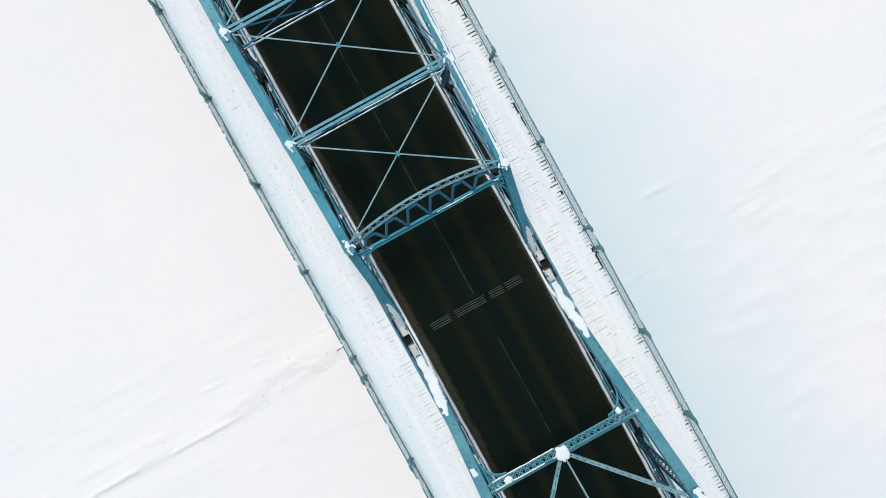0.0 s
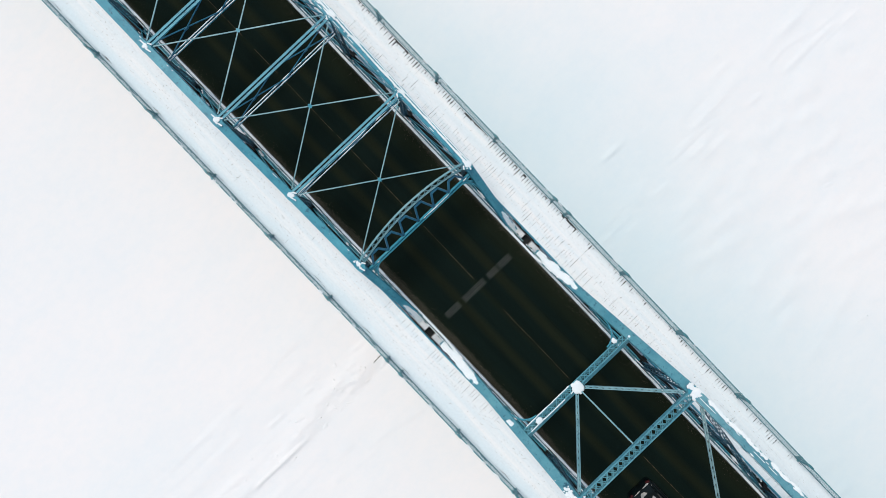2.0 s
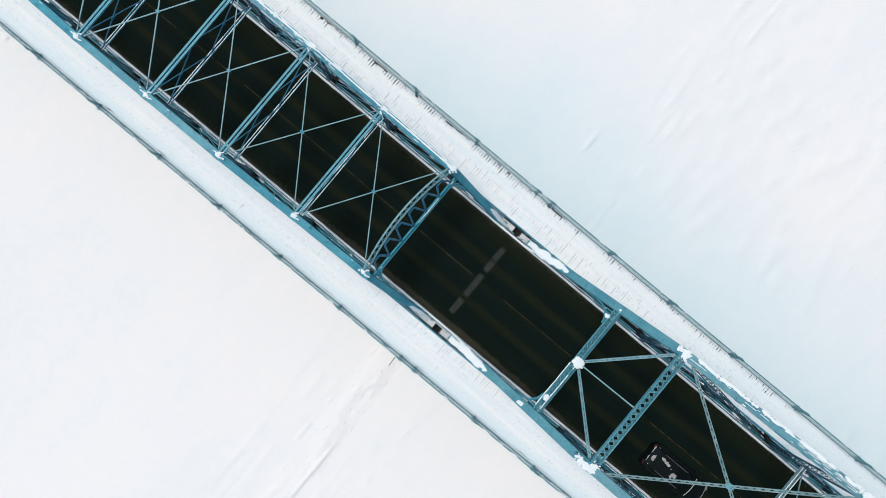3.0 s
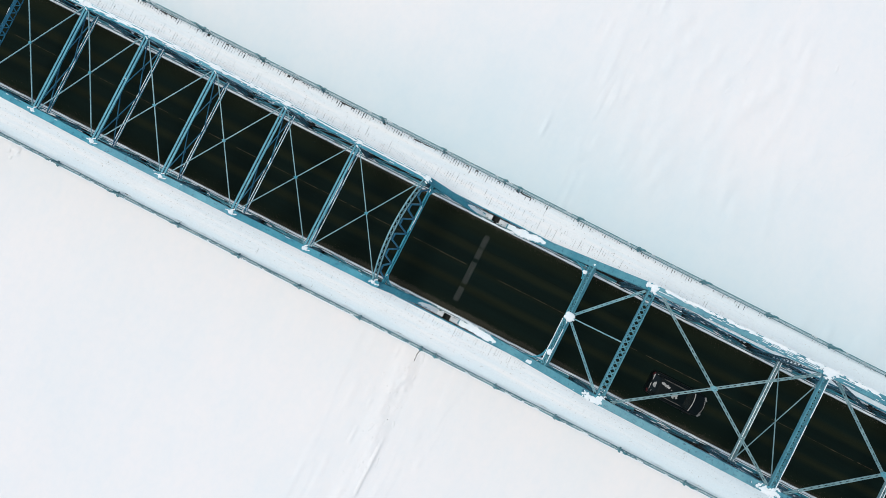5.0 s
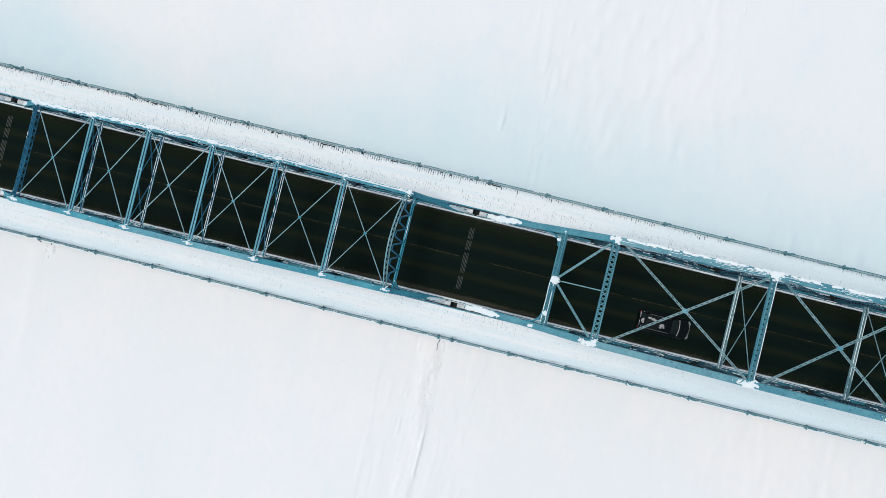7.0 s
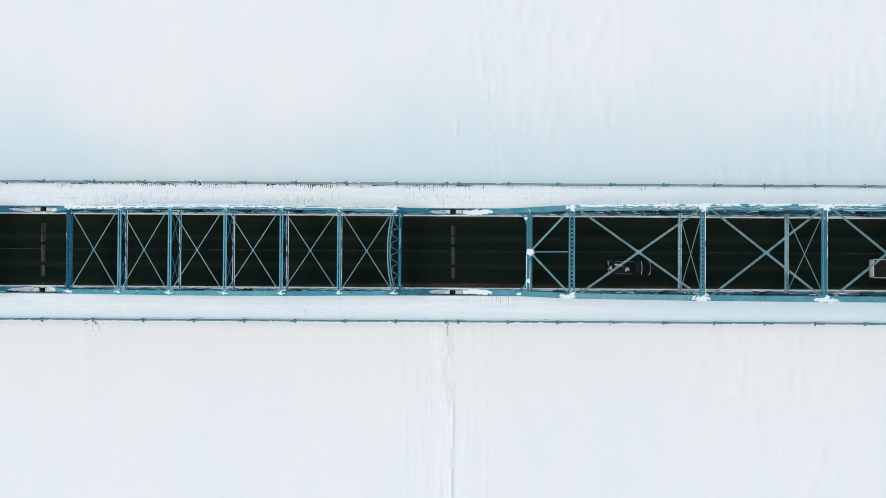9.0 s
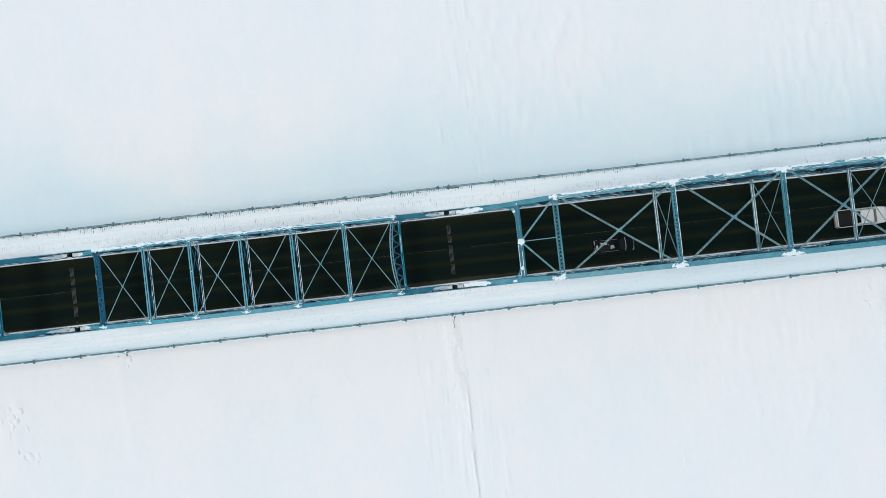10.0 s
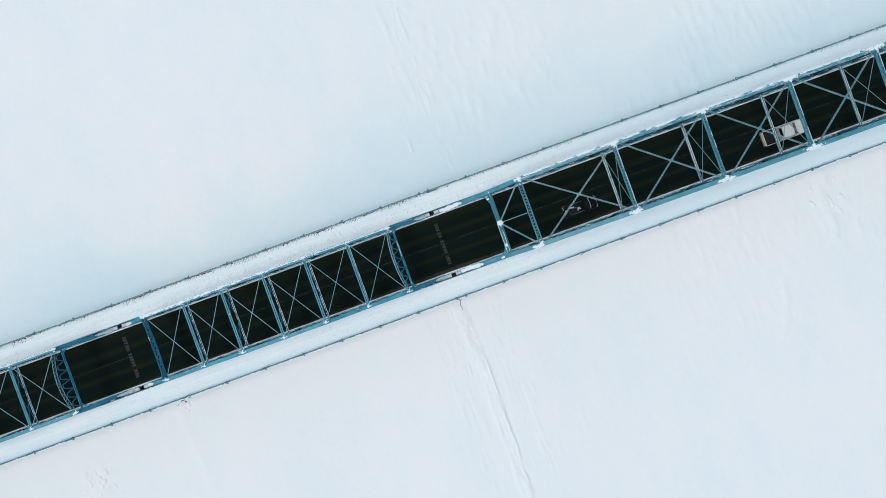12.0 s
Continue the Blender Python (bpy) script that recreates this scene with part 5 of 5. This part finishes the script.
def loft(b, stations, cap=True):
    """Skin through cross-sections; each station: x, list of (y, z) round the section."""
    k, m = len(b.v), len(stations[0][1])
    for x, ring in stations:
        b.v += [(x, y, z) for y, z in ring]
    for i in range(len(stations) - 1):
        for j in range(m):
            j2 = (j + 1) % m
            b.f.append((k + i * m + j, k + (i + 1) * m + j, k + (i + 1) * m + j2, k + i * m + j2))
    if cap:
        b.f.append(tuple(k + j for j in range(m)))
        b.f.append(tuple(k + (len(stations) - 1) * m + j for j in reversed(range(m))))


def hull(w, zb, zt, crown=0.05, tuck=0.1):
    return [(-w + tuck * 0.6, zb), (-w, zb + (zt - zb) * 0.35), (-w + 0.02, zt - tuck), (-w + tuck, zt - 0.01), (-w * 0.4, zt + crown * 0.8), (0, zt + crown),
            (w * 0.4, zt + crown * 0.8), (w - tuck, zt - 0.01), (w - 0.02, zt - tuck), (w, zb + (zt - zb) * 0.35), (w - tuck * 0.6, zb)]


def wheel(parent, x, y, r=0.33, wide=0.21):
    s = 1 if y > 0 else -1
    b = Build()
    n = 20
    prof = ((r * 0.62, -wide / 2), (r * 0.95, -wide / 2), (r, -wide * 0.3), (r, wide * 0.3), (r * 0.95, wide / 2), (r * 0.62, wide / 2))
    for i in range(n):
        a = 2 * math.pi * i / n
        b.v += [(x + q * math.cos(a), y + o, r + q * math.sin(a)) for q, o in prof]
    m = len(prof)
    for i in range(n):
        i2 = (i + 1) % n
        for j in range(m):
            b.f.append((i * m + j, i * m + (j + 1) % m, i2 * m + (j + 1) % m, i2 * m + j))
    t = part("tyre", b, RUBBER, parent)
    b = Build()
    disc = [(r * 0.62 * math.cos(2 * math.pi * i / 16), r * 0.62 * math.sin(2 * math.pi * i / 16)) for i in range(16)]
    b.plate((x, y + s * 0.05, r), (1, 0, 0), (0, 0, 1), 0.06, disc)
    part("rim", b, STEEL, t)


def smooth_part(name, b, mat, parent):
    me = b.mesh(name, mat)
    me.polygons.foreach_set("use_smooth", [True] * len(me.polygons))
    me.set_sharp_from_angle(angle=radians(38))
    return part(name, me, mat, parent)


def quad_part(name, pts, mat, parent, thick=0.012):
    b = Build()
    p = [Vector(q) for q in pts]
    nrm = (p[1] - p[0]).cross(p[2] - p[0]).normalized() * thick
    b.hexa(p + [q + nrm for q in p])
    return part(name, b, mat, parent)


def mirror_pair(parent, x, y, z, mat):
    for s in (-1, 1):
        b = Build()
        b.hexa([(x - 0.06, s * y, z), (x + 0.06, s * y, z), (x + 0.05, s * (y + 0.17), z), (x - 0.05, s * (y + 0.17), z),
                (x - 0.05, s * y, z + 0.13), (x + 0.05, s * y, z + 0.13), (x + 0.03, s * (y + 0.16), z + 0.12), (x - 0.04, s * (y + 0.16), z + 0.12)])
        part("wing_mirror", b, mat, parent)


def suv(x, y):
    c = thing("car", "black estate car with snow dusted roof on the road", "car", place=(x, y, 0))
    b = Build()
    loft(b, [(-2.3, hull(0.7, 0.38, 0.9, 0.02)), (-2.22, hull(0.84, 0.28, 1.02, 0.03)), (-1.9, hull(0.9, 0.24, 1.05)), (-1.0, hull(0.92, 0.24, 1.06)), (0.6, hull(0.92, 0.24, 1.05)),
             (1.2, hull(0.91, 0.24, 1.0)), (1.8, hull(0.87, 0.24, 0.93)), (2.12, hull(0.76, 0.26, 0.82, 0.03)), (2.28, hull(0.58, 0.34, 0.66, 0.01))])
    smooth_part("body", b, CAR_BLACK, c)
    b = Build()
    loft(b, [(-2.2, hull(0.74, 0.95, 1.06, 0.0, 0.05)), (-1.75, hull(0.68, 0.95, 1.52, 0.04, 0.08)), (-0.6, hull(0.68, 0.95, 1.62, 0.04, 0.08)), (0.3, hull(0.68, 0.95, 1.58, 0.04, 0.08)), (1.15, hull(0.74, 0.95, 1.04, 0.0, 0.05))])
    smooth_part("cabin", b, CAR_BLACK, c)
    quad_part("windscreen", [(1.1, -0.66, 1.09), (1.1, 0.66, 1.09), (0.42, 0.58, 1.55), (0.42, -0.58, 1.55)], GLASS_DARK, c)
    quad_part("rear_window", [(-1.83, -0.56, 1.47), (-1.83, 0.56, 1.47), (-2.15, 0.62, 1.14), (-2.15, -0.62, 1.14)], GLASS_DARK, c)
    b = Build()
    for i in range(8):
        v0, v1 = -0.7 + 1.4 * i / 8, -0.7 + 1.4 * (i + 1) / 8
        b.bar((1.26 - 0.22 * v0 * v0, v0, 1.06), (1.26 - 0.22 * v1 * v1, v1, 1.06), 0.05, 0.03)
    part("wiper_cowl", b, SCUFF, c, "light grey arc at the foot of the windscreen")
    for s in (-1, 1):
        pts = [(-1.9, s * 0.735, 1.08), (0.85, s * 0.735, 1.08), (0.35, s * 0.69, 1.48), (-1.65, s * 0.69, 1.46)]
        quad_part("side_window", pts if s < 0 else pts[::-1], GLASS_DARK, c)
        b = Build()
        b.bar((-1.6, s * 0.62, 1.64), (0.2, s * 0.62, 1.66), 0.04, 0.04)
        part("roof_rail", b, STEEL, c)
        b = Build()
        b.bar((2.0, s * 0.76, 0.84), (2.2, s * 0.52, 0.78), 0.13, 0.1)
        part("headlight", b, LAMP_CLEAR, c)
        b = Build()
        b.bar((-2.2, s * 0.8, 0.95), (-2.3, s * 0.56, 0.93), 0.12, 0.16)
        part("tail_light", b, LAMP_RED, c)
        for wx in (-1.4, 1.42):
            wheel(c, wx, s * 0.83, 0.35)
    mirror_pair(c, 0.85, 0.88, 1.05, CAR_BLACK)
    for o in ((-2.05, 0.4, 1.06, 0.16, 0.34), (-2.05, -0.3, 1.06, 0.14, 0.36), (-1.5, 0.3, 1.58, 0.16, 0.09), (-0.4, -0.1, 1.65, 0.2, 0.13)):
        b = Build()
        clump(b, *o, 0.03, o[0] * 3)
        part("snow_patch", b, SCUFF, c, "thin patch of grey snow")
    for o in ((-2.0, 0.0, 1.36, 0.13, 0.5), (-1.2, 0.25, 1.585, 0.5, 0.1), (-0.5, -0.2, 1.63, 0.4, 0.3)):
        b = Build()
        patch(b, *o, o[0] * 5 + 20, 8)
        part("snow_patch", b, SCUFF, c, "broken flecks of old snow")
    b = Build()
    for i in range(10):
        v0, v1 = -0.62 + 1.24 * i / 10, -0.62 + 1.24 * (i + 0.8) / 10
        b.bar((2.2 - 0.45 * v0 * v0, v0, 0.84), (2.2 - 0.45 * v1 * v1, v1, 0.84), 0.015 + 0.01 * (i % 3), 0.03)
    part("bonnet_arc", b, SCUFF, c, "thin broken light grey arc")


def pickup(x, y):
    c = thing("pickup_truck", "white pickup truck with empty dark cargo bed on the road", "pickup truck", place=(x, y, 0))
    b = Build()
    loft(b, [(-0.75, hull(0.96, 0.45, 1.12, 0.0)), (0.9, hull(0.97, 0.45, 1.12, 0.03)), (1.6, hull(0.97, 0.45, 1.12, 0.05)), (2.35, hull(0.93, 0.45, 1.06, 0.04)), (2.72, hull(0.8, 0.45, 0.96, 0.02)), (2.84, hull(0.68, 0.5, 0.8, 0.0))])
    smooth_part("body", b, CAR_WHITE, c)
    b = Build()
    loft(b, [(-0.78, hull(0.86, 1.05, 1.1, 0.0, 0.05)), (-0.62, hull(0.78, 1.05, 1.82, 0.03, 0.1)), (0.7, hull(0.78, 1.05, 1.84, 0.03, 0.1)), (1.45, hull(0.86, 1.05, 1.12, 0.0, 0.05))])
    smooth_part("cabin", b, CAR_WHITE, c)
    quad_part("windscreen", [(1.42, -0.76, 1.16), (1.42, 0.76, 1.16), (0.8, 0.68, 1.78), (0.8, -0.68, 1.78)], GLASS_DARK, c, 0.02)
    quad_part("rear_window", [(-0.655, -0.6, 1.7), (-0.655, 0.6, 1.7), (-0.76, 0.65, 1.25), (-0.76, -0.65, 1.25)], GLASS_DARK, c, 0.02)
    bed = Build()
    bed.box(-2.75, -0.8, -0.88, 0.88, 0.55, 0.62)
    bed = part("cargo_bed", bed, RUBBER, c, "dark bed liner")
    for s in (-1, 1):
        b = Build()
        loft(b, [(-2.8, [(s * 0.91, 0.5), (s * 0.91, 1.1), (s * 0.97, 1.1), (s * 0.98, 0.5)]), (-0.8, [(s * 0.91, 0.5), (s * 0.91, 1.12), (s * 0.97, 1.12), (s * 0.98, 0.5)])])
        part("bed_side", b, CAR_WHITE, c)
        b = Build()
        b.bar((2.6, s * 0.8, 0.88), (2.78, s * 0.62, 0.86), 0.18, 0.14)
        part("headlight", b, LAMP_CLEAR, c)
        b = Build()
        b.box(-2.84, -2.76, s * 0.9 - 0.06, s * 0.9 + 0.06, 0.7, 1.02)
        part("tail_light", b, LAMP_RED, c)
        pts = [(-0.5, s * 0.84, 1.2), (1.1, s * 0.86, 1.2), (0.65, s * 0.81, 1.68), (-0.45, s * 0.81, 1.68)]
        quad_part("side_window", pts if s < 0 else pts[::-1], GLASS_DARK, c)
        for wx in (-1.75, 1.85):
            wheel(c, wx, s * 0.86, 0.39, 0.25)
    b = Build()
    b.box(-2.86, -2.78, -0.88, 0.88, 0.55, 1.1)
    part("tailgate", b, CAR_WHITE, c)
    b = Build()
    b.box(-2.98, -2.87, -0.9, 0.9, 0.5, 0.62)
    part("bumper", b, STEEL, c)
    mirror_pair(c, 1.0, 0.95, 1.15, CAR_BLACK)


suv(18.0, -1.5)
pickup(45.7, -1.45)

# ---- broken ice beside the piers ----


def ice_crack(points, wide):
    b = Build()
    for p, q in zip(points, points[1:]):
        za, zb = [float(ice_height(np.array([v[0]]), np.array([v[1]]))[0]) + 0.012 for v in (p, q)]
        b.bar((*p, za), (*q, zb), wide, 0.02)
    tagged(new("ice_crack", b.mesh("ice_crack", DARK)), "dark open crack in the snow-covered river ice", "ice crack", "ice cracks", "structure")


ice_crack([(-0.42, -7.9), (-0.36, -8.6), (-0.5, -9.1), (-0.45, -9.8)], 0.06)
ice_crack([(-0.36, -8.55), (0.0, -8.2)], 0.07)
ice_crack([(-43.3, -8.75), (-43.15, -8.35), (-42.4, -8.3), (-41.9, -8.9)], 0.13)
ice_crack([(-42.4, -8.3), (-41.5, -7.9)], 0.1)

rng = random.Random(21)
b = Build()
for i in range(18):
    y = -8.7 - abs(rng.gauss(0, 7))
    x = -0.8 - 0.35 * math.sin((y + 8) * 0.13) + (0.0009 * (y + 14) ** 2 if y < -14 else 0) + rng.gauss(0, 0.75)
    r = rng.uniform(0.03, 0.10)
    a = rng.uniform(0, 3.14)
    z = float(ice_height(np.array([x]), np.array([y]))[0])
    ax, ay = Vector((math.cos(a), math.sin(a), rng.uniform(-0.3, 0.5))), Vector((-math.sin(a), math.cos(a), rng.uniform(-0.2, 0.4)))
    b.plate((x, y, z + 0.03), ax, ay, r * 0.3, [(-r, -r * 0.5), (r * 0.7, -r * 0.7), (r, r * 0.3), (0, r * 0.6), (-r * 0.8, r * 0.4)])
tagged(new("ice_rubble", b.mesh("ice_rubble", ICE)), "small broken ice slabs along the pressure ridge", "ice", kind="stuff")

def wind_lump(b, x, y, length, width, high, turn, rng):
    """A small wind-carved lump of snow: long low tail, steep broken face."""
    z = float(ice_height(np.array([x]), np.array([y]))[0]) - 0.01
    n, k = 7, len(b.v)
    ct, st = math.cos(turn), math.sin(turn)
    for i in range(n):
        f = i / (n - 1)
        body = math.sin(math.pi * min(1.0, f * 1.02 + 0.02)) ** 0.7
        w, h = width * body * rng.uniform(0.75, 1.25) + 0.005, high * body * rng.uniform(0.6, 1.2)
        u = (f - 0.5) * length
        off = rng.uniform(-0.15, 0.15) * width
        for v, q in ((-w * 1.6 + off, 0.0), (-w * 0.5 + off, h * 0.6), (w * 0.25 + off, h), (w * 0.75 + off, 0.0)):
            b.v.append((x + v * ct - u * st, y + v * st + u * ct, z + q))
    for i in range(n - 1):
        for j in range(3):
            b.f.append((k + i * 4 + j, k + i * 4 + j + 1, k + i * 4 + 5 + j, k + i * 4 + 4 + j))
    b.f.append((k + 3, k + 2, k + 1, k))
    b.f.append(tuple(k + (n - 1) * 4 + j for j in range(4)))


def smooth_mesh(b, name):
    me = b.mesh(name, ICE)
    me.polygons.foreach_set("use_smooth", [True] * len(me.polygons))
    return me


rng = random.Random(77)
b = Build()
# loose marks on the upstream snow, thicker towards the long span
for i in range(150):
    x, y = rng.uniform(-3, 62), rng.uniform(17, 62)
    if smooth_noise(x * 0.11, y * 0.07, 70.0) + 0.012 * min(x, 30) < 0.12:
        continue
    wind_lump(b, x, y, rng.uniform(0.4, 1.5), rng.uniform(0.1, 0.24), rng.uniform(0.018, 0.05), rng.gauss(-0.1, 0.25), rng)
# and downstream
for i in range(70):
    x, y = rng.uniform(14, 62), rng.uniform(-62, -12)
    if smooth_noise(x * 0.1, y * 0.08, 75.0) < 0.05:
        continue
    wind_lump(b, x, y, rng.uniform(0.4, 1.8), rng.uniform(0.1, 0.26), rng.uniform(0.025, 0.06), rng.gauss(0.1, 0.25), rng)
for cx, cy, spread, count in ((-58, -15, 1.3, 16), (-56, -20, 0.8, 7), (55, -13, 1.6, 12), (-42.3, -9.3, 0.6, 9)):
    for i in range(count):
        wind_lump(b, cx + rng.gauss(0, spread), cy + rng.gauss(0, spread), rng.uniform(0.5, 1.3), rng.uniform(0.2, 0.45), rng.uniform(0.06, 0.14), rng.uniform(-0.6, 0.6), rng)
tagged(new("wind_drifts", smooth_mesh(b, "wind_drifts")), "small wind-carved lumps on the river snow", "snow", kind="stuff")

b = Build()
# heaved blocks of the ridge, largest beside the pier
for i in range(26):
    y = -8.8 - abs(rng.gauss(0, 10))
    near = math.exp(-(-8.8 - y) / 9)
    x = -0.9 - 0.35 * math.sin((y + 8) * 0.13) + (0.0009 * (y + 14) ** 2 if y < -14 else 0) + rng.choice((-1.5, -0.4, 0.2, 0.7)) + rng.gauss(0, 0.3)
    wind_lump(b, x, y, rng.uniform(0.25, 0.8 + 0.6 * near), rng.uniform(0.08, 0.2 + 0.12 * near), rng.uniform(0.02, 0.035 + 0.03 * near), rng.gauss(0.0, 0.35), rng)
tagged(new("ridge_blocks", smooth_mesh(b, "ridge_blocks")), "heaved snowy ice blocks along the pressure ridge", "ice", kind="stuff")

# dirty scuffs left by feet on the walked snow
b = Build()
for s in (-1, 1):
    for i in range(1300):
        x, lane = rng.uniform(-50, 60), rng.choice((0.55, 0.85, 0.95, 1.3, 1.75))
        y = s * (WALK_IN + lane + rng.gauss(0, 0.08))
        ln, w = rng.uniform(0.02, 0.1), rng.uniform(0.008, 0.02)
        z = 0.135 + 0.03 * smooth_noise(x * 0.5, y * 1.7, 3 + s) + 0.014 * smooth_noise(x * 3.1, y * 3.3, 8) + 0.003
        b.bar((x, y, z), (x + ln, y + rng.uniform(-0.03, 0.03), z), w, 0.008)
tagged(new("snow_scuffs", b.mesh("snow_scuffs", SCUFF)), "dirty scuffs in the walked footway snow", "scuffs", kind="stuff")

# snow caught along the fences
b = Build()
for s in (-1, 1):
    y = fence_y(s)
    if s < 0:
        drift(b, (X_MIN, y + 0.06, 0.05), (X_MAX, y + 0.06, 0.05), 0.14, 1.6, 93, 0.08, 0.12, 0.2)
    drift(b, (X_MIN, y + s * 0.05, 0.2), (X_MAX, y + s * 0.05, 0.2), 0.06, 0.3, 91 + s, 0.08, 0.1, 0.9)
tagged(new("fence_snow", b.mesh("fence_snow", SNOW)), "snow caught along the foot of the fences", "snow", kind="stuff")
